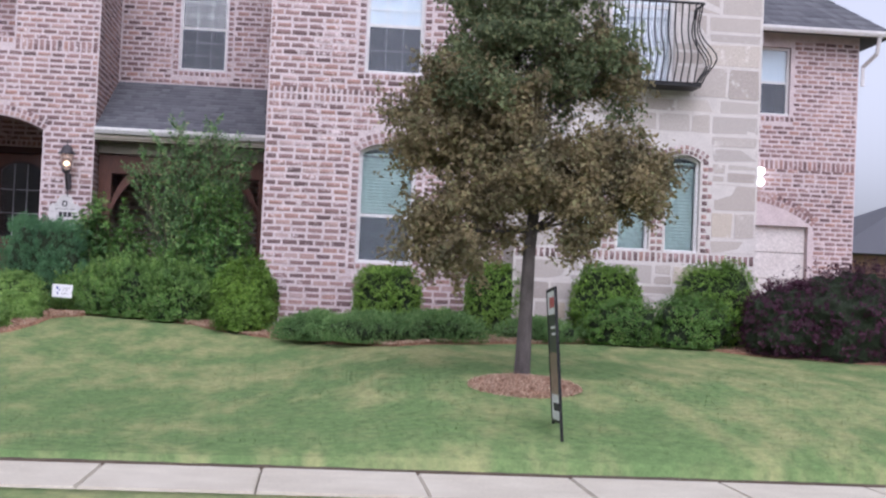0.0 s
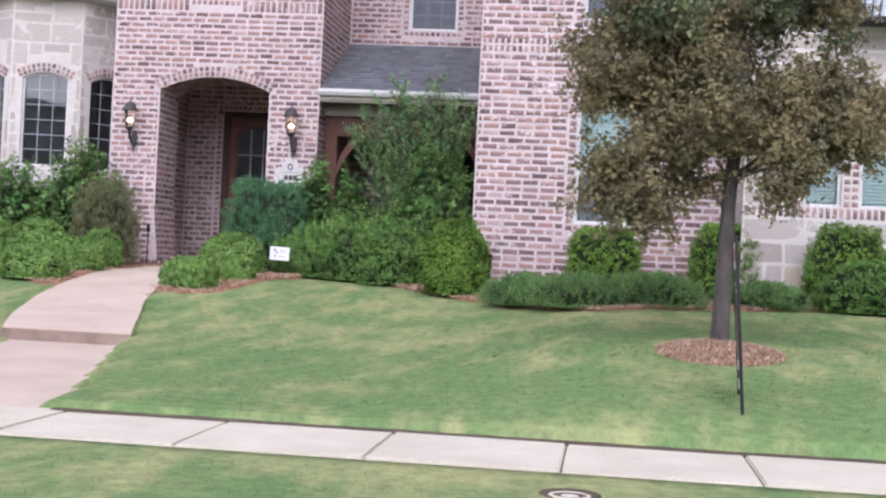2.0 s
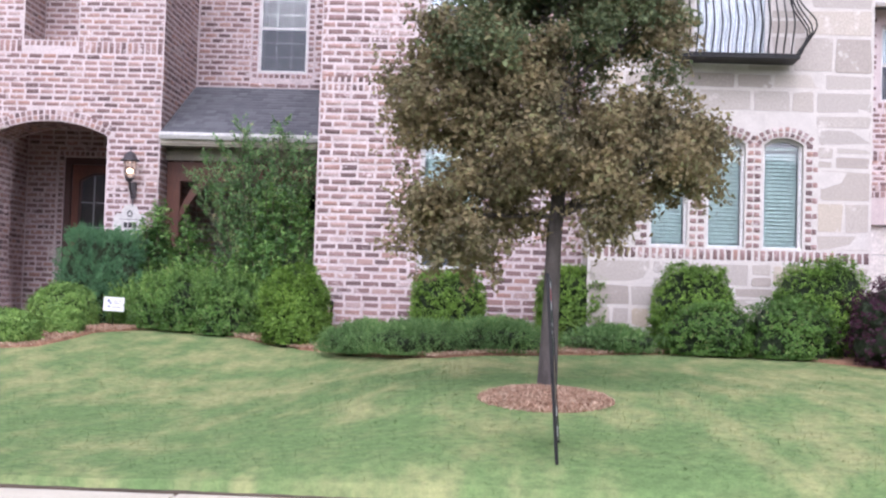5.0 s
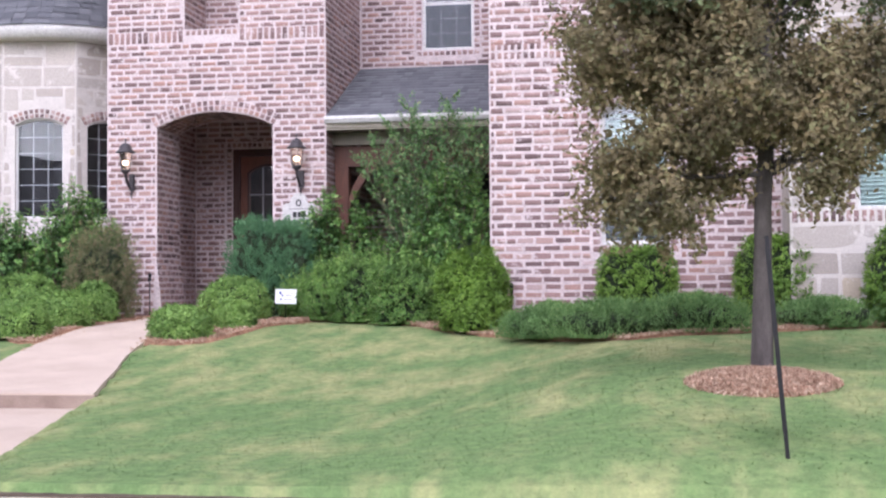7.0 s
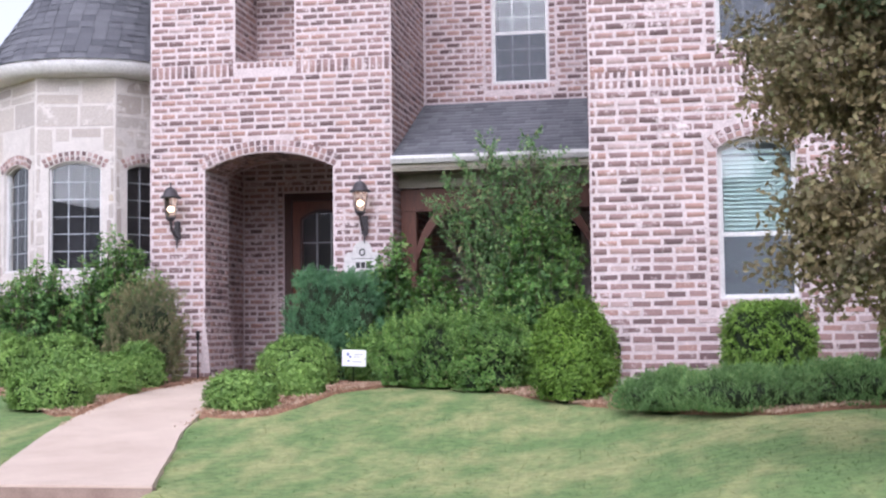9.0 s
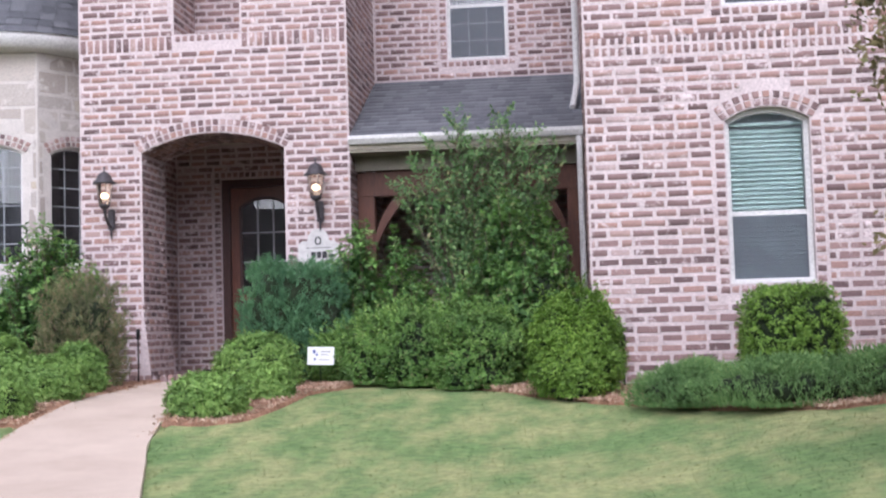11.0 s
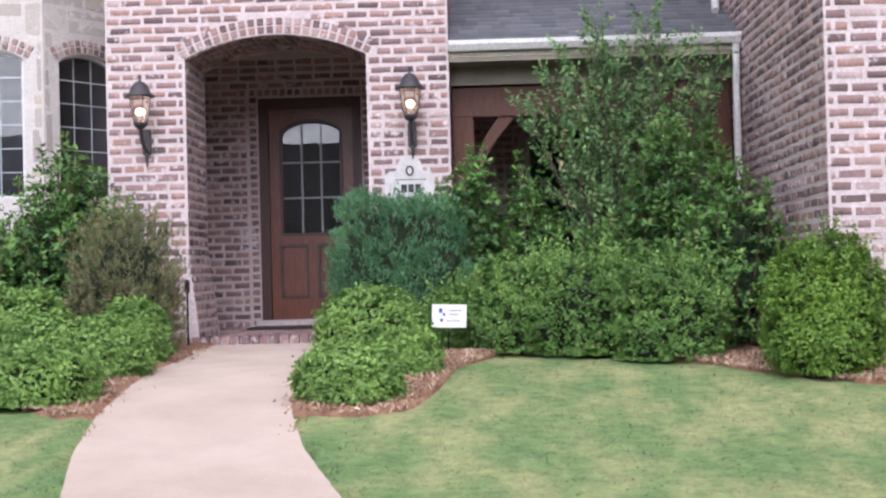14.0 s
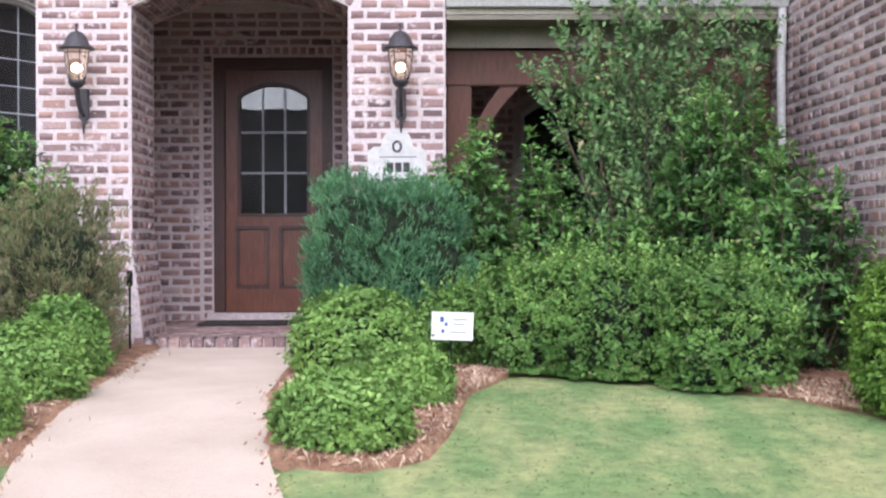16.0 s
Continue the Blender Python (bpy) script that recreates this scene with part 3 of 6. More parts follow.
def make_ground():
    xs = sorted(set([-60, -40, -25, -16, -11] + list(np.arange(-8, 20.01, 0.16).round(3)) + [23, 28, 40, 60]))
    ys = sorted(set([-60, -40, -25, -18, 20, 40, 60, 12, 7] + YS + list(np.arange(-14.5, 4.01, 0.16).round(3))))
    verts = [(x, y, ground_z(x, y)) for y in ys for x in xs]
    nx = len(xs)
    faces = [(j * nx + i, j * nx + i + 1, (j + 1) * nx + i + 1, (j + 1) * nx + i) for j in range(len(ys) - 1) for i in range(nx - 1)]
    g = arrays("ground", verts, faces, M_LAWN, smooth=True)
    return tagged(g, "green front lawn with straw-coloured dry patches", "lawn", kind="structure")


GROUND = make_ground()


def strip(name, xs, front, back, rows, z, material, label, category):
    """A sheet over the ground between two edges, column by column."""
    verts, faces = [], []
    for x in xs:
        a, b = front(x), back(x)
        for k in range(rows):
            y = a + (b - a) * k / (rows - 1)
            verts.append((x, y, z(x, y) - (0.05 if k == 0 else 0)))
    for i in range(len(xs) - 1):
        for k in range(rows - 1):
            p = i * rows + k
            faces.append((p, p + rows, p + rows + 1, p + 1))
    return tagged(arrays(name, verts, faces, material, smooth=True), label, category, kind="structure")


def mulch_z(x, y):
    return ground_z(x, y) + 0.03 + 0.02 * noise.noise(Vector((x * 3, y * 3, 9)))


BED_X = [1.05, 1.2, 1.42, 1.76, 1.93, 2.06, 2.18, 2.3, 2.6, 3.0, 3.6, 4.05, 4.5, 5.2, 5.75, 6.57, 7.2, 7.85, 8.95, 10.2, 10.8, 12, 15, 19]
BED_Y = [-3.6, -4.15, -4.50, -4.58, -4.50, -4.35, -3.8, -2.9, -2.02, -2.02, -2.40, -3.05, -3.50, -4.02, -4.72, -5.72, -5.55, -5.28, -4.72, -4.8, -5.6, -6.1, -6.2, -6.2]


def bed_front(x):
    return float(np.interp(x, BED_X, BED_Y)) + 0.03 * noise.noise(Vector((x * 4, 0, 0)))


def bed_back(x):
    return 1.1 if x < 4.9 else -2.9 if x < 8.1 else -3.8 if x < 11.2 else 2.9


def bed_left(x):
    return float(np.interp(x, [-9, -3, -1.5, -0.7, -0.1, 0.4], [-2.2, -2.5, -2.9, -3.85, -4.40, -4.2])) + 0.03 * noise.noise(Vector((x * 4, 7, 0)))


strip("planting_bed", list(np.arange(1.05, 19, 0.05)), bed_front, bed_back, 40, mulch_z, M_MULCH, "reddish-brown bark mulch bed along the house", "mulch bed")
strip("planting_bed", list(np.arange(-9, 0.35, 0.08)), bed_left, lambda x: 1.2, 40, mulch_z, M_MULCH, "reddish-brown bark mulch bed beside the walk", "mulch bed")


def garden_walk():
    for name, y0, y1, n in (("garden_walk", STEP_Y, -0.1, 60), ("garden_walk", -11.44, STEP_Y - 0.02, 24)):
        top, f = [], []
        bm = bmesh.new()
        for k in range(n + 1):
            y = y0 + (y1 - y0) * k / n
            row = []
            for q in (-0.02, 0.0, 0.25, 0.5, 0.75, 1.0, 1.02):
                x = edge_l(y) + (edge_r(y) - edge_l(y)) * q + 0.006 * noise.noise(Vector((y * 5, q * 3, 0)))
                z = walk_z(max(y, y0)) + (0.0 if 0 <= q <= 1 else -0.16)
                row.append(bm.verts.new((x, y, z)))
            top.append(row)
        for r0, r1 in zip(top, top[1:]):
            for i in range(6):
                bm.faces.new((r0[i], r0[i + 1], r1[i + 1], r1[i]))
        low = [bm.verts.new((v.co.x, v.co.y - 0.002, v.co.z - 0.2)) for v in top[0]]
        for i in range(6):
            bm.faces.new((low[i], low[i + 1], top[0][i + 1], top[0][i]))
        w = part(name, bm, M_PEBBLE)
        tagged(w, "curved pinkish pebble-finish concrete garden walk", "walkway", kind="structure")


garden_walk()
box_r = bmesh.new()
box_bm(box_r, edge_l(STEP_Y) - 0.01, edge_r(STEP_Y) + 0.015, STEP_Y - 0.016, STEP_Y + 0.05, -0.80, -0.506, 0.006)
tagged(part("walk_step", box_r, M_RISER), "brown concrete step riser across the walk", "step", kind="structure")


def sidewalk():
    base = tagged(box("sidewalk", (-50, 60, -12.55, -11.43, -1.0, -0.80), M_SOIL, bevel=0), "pale concrete public sidewalk in square slabs", "sidewalk", kind="structure")
    bm = bmesh.new()
    box_bm(bm, -0.5325, 0.5325, -0.565, 0.565, -0.1, 0.0, 0.010)
    me = bpy.data.meshes.new("slab")
    bm.to_mesh(me)
    bm.free()
    me.materials.append(M_CONC)
    for k in range(-20, 34):
        s = new("slab", me)
        s.parent = base
        s.matrix_basis = pose(4.8175 + 1.075 * k, -11.99, -0.742 + 0.003 * math.sin(k * 2.3), 0.1 * math.sin(k), 0.12 * math.sin(k * 1.7), 0)


sidewalk()
strip("lawn_edge_soil", list(np.arange(3.1, 19, 0.06)), lambda x: -11.50 + 0.012 * noise.noise(Vector((x * 3.1, 8, 0))), lambda x: -11.40 + 0.006 * noise.noise(Vector((x * 2.3, 4, 0))), 5, lambda x, y: max(-0.732, ground_z(x, y) + 0.022) + 0.006 * noise.noise(Vector((x * 9, y * 9, 0))), M_SOIL, "dark bare soil edge between lawn and sidewalk", "soil")
tagged(box("kerb", (-50, 60, -14.86, -14.70, -1.1, -0.79), M_CONC, bevel=0.02), "grey concrete street kerb", "kerb", kind="structure")
tagged(box("road", (-60, 60, -60, -14.86, -1.2, -0.94), M_ASPHALT, bevel=0), "dark grey asphalt street", "road", kind="structure")

# Unseen wall added behind the camera to shape reflections and bounced light.
tagged(box("backdrop", (-70, 80, -52, -50, -1.2, 7.5), M_BACKDROP, bevel=0), "plain mottled wall added out of view across the street for reflections", "backdrop", kind="structure")

# ---- entry tower ----
MT = wall_frame((0, 0, 0))
ARCH = arch_loop(-0.246, 1.454, -0.2, 2.71, 0.205)
NICHE = arch_loop(0.165, 0.957, 4.09, 5.55, 0)
T_OUT = [(-0.99, -0.3), (2.22, -0.3), (2.22, 6.3), (-0.99, 6.3)]
w_entry = wall("wall_entry", T_OUT, [[(u, max(v, -0.29)) for u, v in ARCH], NICHE], 0.9, MT, M_MORTAR, "pinkish tumbled brick entry tower wall with arched opening")
FRAME_ARCH = arch_loop(-0.42, 1.63, -0.2, 2.80, 0.29)
T_BAND = (3.90, 4.09)
lay(w_entry, brick_list(-0.985, 2.215, -0.05, 6.3, [arch_loop(-0.246, 1.454, -0.3, 2.70, 0.0), arch_loop(-0.32, 1.53, 2.69, 2.75, 0.33), NICHE], [T_BAND]), MT, lambda u, v: v < 1.95)
lay(w_entry, rowlock(-0.98, 0.15, 3.90, 4.085) + rowlock(0.97, 2.21, 3.90, 4.085) + rowlock(0.17, 0.95, 3.995, 4.085), MT)
arch_bricks("arch", -0.246, 1.454, 2.71, 0.205, 0.165, MT, w_entry)
def arch_soffit(x0, x1, spring, rise, depth, parent):
    """Bricks on edge along the underside of the archway."""
    loop = [Vector((u, 0, v)) for u, v in arch_loop(x0, x1, 0.0, spring, rise, 24) if v >= spring - 0.001]
    verts, faces = [], []
    for p, q in zip(loop, loop[1:]):
        along = q - p
        if along.length < 0.02:
            continue
        down = Vector((along.z, 0, -along.x)).normalized()
        if down.z > 0:
            down = -down
        for j in range(int(depth / 0.21)):
            lo, hi = 0.012 + j * 0.21, 0.20 + j * 0.21
            n = len(verts)
            for lift in (-0.004, 0.009):
                for f, y in ((0.07, lo), (0.93, lo), (0.93, hi), (0.07, hi)):
                    verts.append(tuple(p + along * f + down * lift + Vector((0, y, 0))))
            faces += [(n + 4, n + 5, n + 6, n + 7)] + [(n + a, n + (a + 1) % 4, n + 4 + (a + 1) % 4, n + 4 + a) for a in range(4)]
    arrays("soffit_bricks", verts, faces, M_BRICKS, parent, kind="stuff")


arch_soffit(-0.246, 1.454, 2.71, 0.205, 0.9, w_entry)
# reveals of the archway, its sides and the niche
for nm, x, ang, u0 in (("l", -0.246, 90, 0), ("r", 1.454, -90, -0.9)):
    mm = wall_frame((x, 0, 0), ang)
    lay(w_entry, brick_list(u0 + 0.005, u0 + 0.895, -0.05, 2.70, []), mm)
lay(w_entry, brick_list(0.005, 0.86, 4.1, 5.5, []), wall_frame((0.165, 0, 0), 90))
MS = wall_frame((2.22, 0, 0), 90)
w_towside = wall("wall_entry_side", [(0.02, 2.4), (2.08, 2.4), (2.08, 6.3), (0.02, 6.3)], [], 0.2, MS, M_MORTAR, "pinkish brick side wall of the entry tower")
w_towside.location.x += 0.003
lay(w_towside, brick_list(0.0, 2.07, 2.5, 6.3, []), wall_frame((2.223, 0, 0), 90))
w_niche = tagged(box("wall_niche", (0.10, 1.02, 0.905, 1.0, 3.9, 5.7), M_MORTAR, bevel=0), "shaded brick back of the tower niche", "wall", kind="structure")
lay(w_niche, brick_list(0.12, 1.0, 4.05, 5.6, []), wall_frame((0, 0.905, 0)))


def buttress(x0, x1, inner):
    """The battered foot of an arch pier."""
    bm = bmesh.new()
    lo, hi = 0.0, 0.95
    s = 0.11 * (1 if inner > 0 else -1)
    pts = []
    for z, f, k in ((lo, 0.10, s), (hi, 0.003, s * 0.03)):
        a, b = (x0, x1 + k) if inner > 0 else (x0 + k, x1)
        pts.append([bm.verts.new(p) for p in ((a, -f, z), (b, -f, z), (b, 0.899, z), (a, 0.899, z))])
    for i in range(4):
        bm.faces.new((pts[0][i], pts[0][(i + 1) % 4], pts[1][(i + 1) % 4], pts[1][i]))
    bm.faces.new(pts[1])
    b = part("wall_buttress", bm, M_MORTAR)
    tagged(b, "flared brick foot of an archway pier", "buttress", kind="structure")
    tilt = math.degrees(math.atan2(0.097, 0.95))
    mf = Matrix.Translation((0, -0.10, 0)) @ Matrix.Rotation(radians(-tilt), 4, "X") @ wall_frame((0, 0, 0))
    lay(b, brick_list(x0 + 0.01, x1 - 0.01, 0.0, 0.93, []), mf)
    tilt = math.degrees(math.atan2(0.107, 0.95))
    if inner > 0:
        ms = Matrix.Translation((x1 + s, 0, 0)) @ Matrix.Rotation(radians(-tilt), 4, "Y") @ wall_frame((0, 0, 0), 90)
        lay(b, brick_list(-0.06, 0.89, 0.0, 0.93, []), ms)


buttress(-0.985, -0.246, 1)
buttress(1.454, 2.215, -1)

# ---- entry alcove ----
MB = wall_frame((0, 2.6, 0))
w_back = wall("wall_alcove_back", [(-0.75, -0.25), (1.9, -0.25), (1.9, 3.2), (-0.75, 3.2)], [[(0.0, -0.2), (1.165, -0.2), (1.165, 2.67), (0.0, 2.67)]], 0.25, MB, M_MORTAR, "shaded brick wall round the front door")
lay(w_back, brick_list(-0.62, 1.78, 0.1, 3.15, [[(-0.11, 0), (1.275, 0), (1.275, 2.78), (-0.11, 2.78)]]), MB)
lay(w_back, rowlock(-0.10, 1.265, 2.685, 2.775) + [(x, 0.14 + 0.0866 * k, 0.040, 0.03) for k in range(30) for x in (-0.055, 1.22)], MB)
for nm, x, ang, lo, th in (("wall_alcove_left", -0.62, 90, 0.9, 0.2), ("wall_alcove_right", 1.78, -90, -2.6, 0.2)):
    mm = wall_frame((x, 0, 0), ang)
    wl_ = wall(nm, [(lo, -0.25), (lo + 1.7, -0.25), (lo + 1.7, 3.2), (lo, 3.2)], [], th, mm, M_MORTAR, "shaded brick side wall of the entry alcove")
    lay(wl_, brick_list(lo + 0.01, lo + 1.69, 0.1, 3.15, []), mm)
tagged(box("ceiling", (-0.8, 1.95, 0.9, 2.85, 3.15, 3.25), M_FASCIA, bevel=0), "plain painted entry alcove ceiling", "ceiling", kind="structure")
floor_ = tagged(box("porch_floor", (-0.62, 1.78, -0.06, 2.6, -0.1, 0.095), M_MORTAR, bevel=0.004), "mortared brick porch floor with a brick-on-edge step", "porch floor", kind="structure")


def porch_bricks():
    bm = bmesh.new()
    box_bm(bm, -0.037, 0.037, -0.09, 0.105, -0.1, 0.012, 0.008)
    me = bpy.data.meshes.new("brick")
    bm.to_mesh(me)
    bm.free()
    me.materials.append(M_BRICK)
    n = 21
    for k in range(n):
        b = new("brick", me)
        b.parent = floor_
        b.matrix_basis = pose(-0.36 + k * 0.092, -0.03 + RNG.uniform(-0.004, 0.004), 0.10, 0, 0, RNG.uniform(-2, 2))
    bm = bmesh.new()
    box_bm(bm, -0.096, 0.096, -0.045, 0.045, -0.03, 0.008, 0.004)
    me = bpy.data.meshes.new("brick")
    bm.to_mesh(me)
    bm.free()
    me.materials.append(M_BRICK)
    for j in range(24):
        for k in range(12):
            b = new("brick", me)
            b.parent = floor_
            b.matrix_basis = pose(-0.50 + k * 0.205 + (0.1 if j % 2 else 0) - 0.05, 0.14 + j * 0.102, 0.094, 0, 0, RNG.uniform(-1, 1))


porch_bricks()
tagged(box("door_mat", (0.0, 1.0, 1.55, 2.2, 0.103, 0.122), M_MAT, bevel=0.006), "dark flat door mat on the porch", "door mat")


def front_door():
    d = empty("door_1", (0.58, 2.6, 0.1), "closed dark-stained wooden front door with arched grid glass", "door", kind="structure")
    fr = bmesh.new()
    slab(fr, [(0.002, 0.10), (1.163, 0.10), (1.163, 2.668), (0.002, 2.668)], [[(0.105, 0.175), (1.06, 0.175), (1.06, 2.56), (0.105, 2.56)]], -0.20, -0.02, MB)
    part("door_frame", fr, M_DOORFRAME, d)
    th = bmesh.new()
    box_bm(th, -0.05, 1.215, 2.50, 2.66, 0.09, 0.172, 0.006)
    part("threshold", th, M_MORTAR, d)
    glass = arch_loop(0.255, 0.91, 1.14, 2.28, 0.12)
    pans = [[(0.205, 0.40), (0.535, 0.40), (0.535, 1.02), (0.205, 1.02)], [(0.63, 0.40), (0.96, 0.40), (0.96, 1.02), (0.63, 1.02)]]
    leaf = part("door_leaf", slab(bmesh.new(), [(0.108, 0.178), (1.057, 0.178), (1.057, 2.557), (0.108, 2.557)], [glass] + pans, -0.14, -0.085, MB), M_DOOR, d)
    part("glass_moulding", ring_bm(bmesh.new(), arch_loop(0.225, 0.94, 1.11, 2.295, 0.135), arch_loop(0.258, 0.907, 1.143, 2.275, 0.118), -0.085, -0.062, MB), M_DOORFRAME, leaf)
    g = part("door_glass", slab(bmesh.new(), arch_loop(0.256, 0.909, 1.141, 2.28, 0.119), [], -0.118, -0.112, MB), M_GLASS, leaf)
    g.visible_shadow = False
    for k in (1, 2):
        bb = box_bm(bmesh.new(), 0.256 + 0.218 * k - 0.011, 0.256 + 0.218 * k + 0.011, 1.142, 2.375, -0.111, -0.095)
        bb.transform(MB)
        part("glazing_bar", bb, M_BAR, leaf)
        bb = box_bm(bmesh.new(), 0.258, 0.907, 1.14 + 0.40 * k - 0.011, 1.14 + 0.40 * k + 0.011, -0.1105, -0.0955)
        bb.transform(MB)
        part("glazing_bar", bb, M_BAR, leaf)
    for p in pans:
        (a, c), (b, _), (_, e), _ = p
        part("panel_moulding", ring_bm(bmesh.new(), p, [(a + 0.03, c + 0.03), (b - 0.03, c + 0.03), (b - 0.03, e - 0.03), (a + 0.03, e - 0.03)], -0.125, -0.078, MB), M_DOORFRAME, leaf)
        bb = bmesh.new()
        box_bm(bb, a + 0.031, b - 0.031, c + 0.031, e - 0.031, -0.135, -0.095, 0.018)
        bb.transform(MB)
        part("panel", bb, M_DOOR, leaf)
    h = bmesh.new()
    box_bm(h, 0.995, 1.03, 2.665, 2.685, 1.10, 1.36, 0.006)
    tube(h, [(1.012, 2.66, 1.14), (1.012, 2.61, 1.16), (1.012, 2.605, 1.23), (1.012, 2.61, 1.30), (1.012, 2.66, 1.32)], 0.011)
    part("door_handle", h, M_BRONZE, leaf, "dark bronze pull handle")
    # Panel for the unlit hall, its darkness painted on.
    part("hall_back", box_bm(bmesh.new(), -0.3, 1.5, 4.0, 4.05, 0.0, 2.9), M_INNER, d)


front_door()


# ---- wall lanterns ----
def lantern(x, z):
    t = empty("wall_lantern", (x, -0.25, z), "lit dark bronze wall lantern with a domed cap", "wall lantern", "lanterns beside the archway")
    bm = lathe(bmesh.new(), [(0.010, 0.30), (0.018, 0.285), (0.008, 0.27), (0.012, 0.235), (0.05, 0.22), (0.085, 0.175), (0.105, 0.12), (0.145, 0.085), (0.147, 0.072), (0.10, 0.068)][::-1], (0, 0, 0))
    part("cap", bm, M_BRONZE, t, smooth=True).matrix_basis = Matrix.Identity(4)
    g = lathe(bmesh.new(), [(0.062, -0.20), (0.075, -0.14), (0.098, 0.04), (0.100, 0.066)], (0, 0, 0))
    gl = part("glass", g, M_LAMPGLASS, t, "seeded clear lantern glass", smooth=True)
    gl.visible_shadow = False
    for k in range(6):
        a = math.pi / 3 * k
        b = tube(bmesh.new(), [(r * math.cos(a), r * math.sin(a), z_) for r, z_ in ((0.066, -0.2), (0.080, -0.14), (0.102, 0.04), (0.104, 0.07))], 0.005, 5)
        part("rib", b, M_BRONZE, gl)
    part("base_cup", lathe(bmesh.new(), [(0.015, -0.27), (0.05, -0.25), (0.072, -0.215), (0.070, -0.198)], (0, 0, 0)), M_BRONZE, t, smooth=True)
    bulb = bmesh.new()
    bmesh.ops.create_uvsphere(bulb, u_segments=16, v_segments=10, radius=0.031, matrix=Matrix.Translation((0, 0, -0.085)) @ Matrix.Diagonal((1, 1, 1.35, 1)))
    part("bulb", bulb, M_BULB, gl, "warm lit bulb", smooth=True)
    br = bmesh.new()
    box_bm(br, -0.045, 0.045, 0.205, 0.246, -0.52, -0.24, 0.012)
    tube(br, [(0, 0.21, -0.48), (0, 0.12, -0.45), (0, 0.03, -0.36), (0, 0.0, -0.26)], [0.018, 0.02, 0.02, 0.022])
    tube(br, [(0, 0.215, -0.64), (0, 0.20, -0.56), (0, 0.215, -0.50)], [0.006, 0.014, 0.02])
    part("bracket", br, M_BRONZE, t, smooth=False)
    for c in t.children_recursive:
        c.matrix_parent_inverse = Matrix.Identity(4)
        c.data.transform(Matrix.Diagonal((0.92, 1, 0.88, 1)))


lantern(-0.61, 2.27)
lantern(1.87, 2.27)


def plaque():
    p = empty("address_plaque", (1.84, 0, 1.4), "pale cast stone address plaque with an arched top", "plaque")
    loop = [(1.605, 1.18), (2.07, 1.18), (2.07, 1.56), (2.02, 1.60), (1.97, 1.60)] + [(1.8375 + 0.12 * math.cos(a), 1.62 + 0.12 * math.sin(a)) for a in np.linspace(0, math.pi, 10)] + [(1.705, 1.60), (1.655, 1.60), (1.605, 1.56)]
    board = part("slab", slab(bmesh.new(), loop, [], 0.004, 0.04, MT), M_PLAQUE, p)
    for x0, x1, z0, z1 in ((1.755, 1.808, 1.40, 1.475), (1.822, 1.872, 1.40, 1.475), (1.886, 1.936, 1.40, 1.475), (1.73, 1.96, 1.335, 1.35), (1.70, 1.99, 1.515, 1.522)):
        b = box_bm(bmesh.new(), x0, x1, z0, z1, 0.039, 0.043)
        b.transform(MT)
        part("bar", b, M_INK, board)
    b = ring_bm(bmesh.new(), [(1.8375 + 0.04 * math.cos(a), 1.60 + 0.05 * math.sin(a)) for a in np.linspace(0, 6.1, 14)], [(1.8375 + 0.022 * math.cos(a), 1.60 + 0.032 * math.sin(a)) for a in np.linspace(0, 6.1, 14)], 0.039, 0.044, MT)
    part("emblem", b, M_INK, board)


plaque()

# ---- porch between tower and bay ----
MU = wall_frame((0, 2.1, 0))
UPW = arch_loop(3.195, 3.995, 4.05, 5.50, 0)
w_up = wall("wall_upper", [(2.2, 2.7), (4.95, 2.7), (4.95, 6.3), (2.2, 6.3)], [UPW], 0.25, MU, M_MORTAR, "pinkish brick upper wall over the porch roof")
lay(w_up, brick_list(2.24, 4.92, 3.6, 6.3, [arch_loop(3.10, 4.09, 3.95, 5.60, 0)]), MU)
lay(w_up, rowlock(3.11, 4.08, 3.96, 4.045) + [(x, 4.10 + 0.0866 * k, 0.04, 0.03) for k in range(17) for x in (3.145, 4.045)], MU)
window("window_1", MU, 3.195, 3.995, 4.05, 5.50, 0, rail=4.776, grid=(3, 6), label="white sash window with grid bars and dim room behind", set_in=0.05)


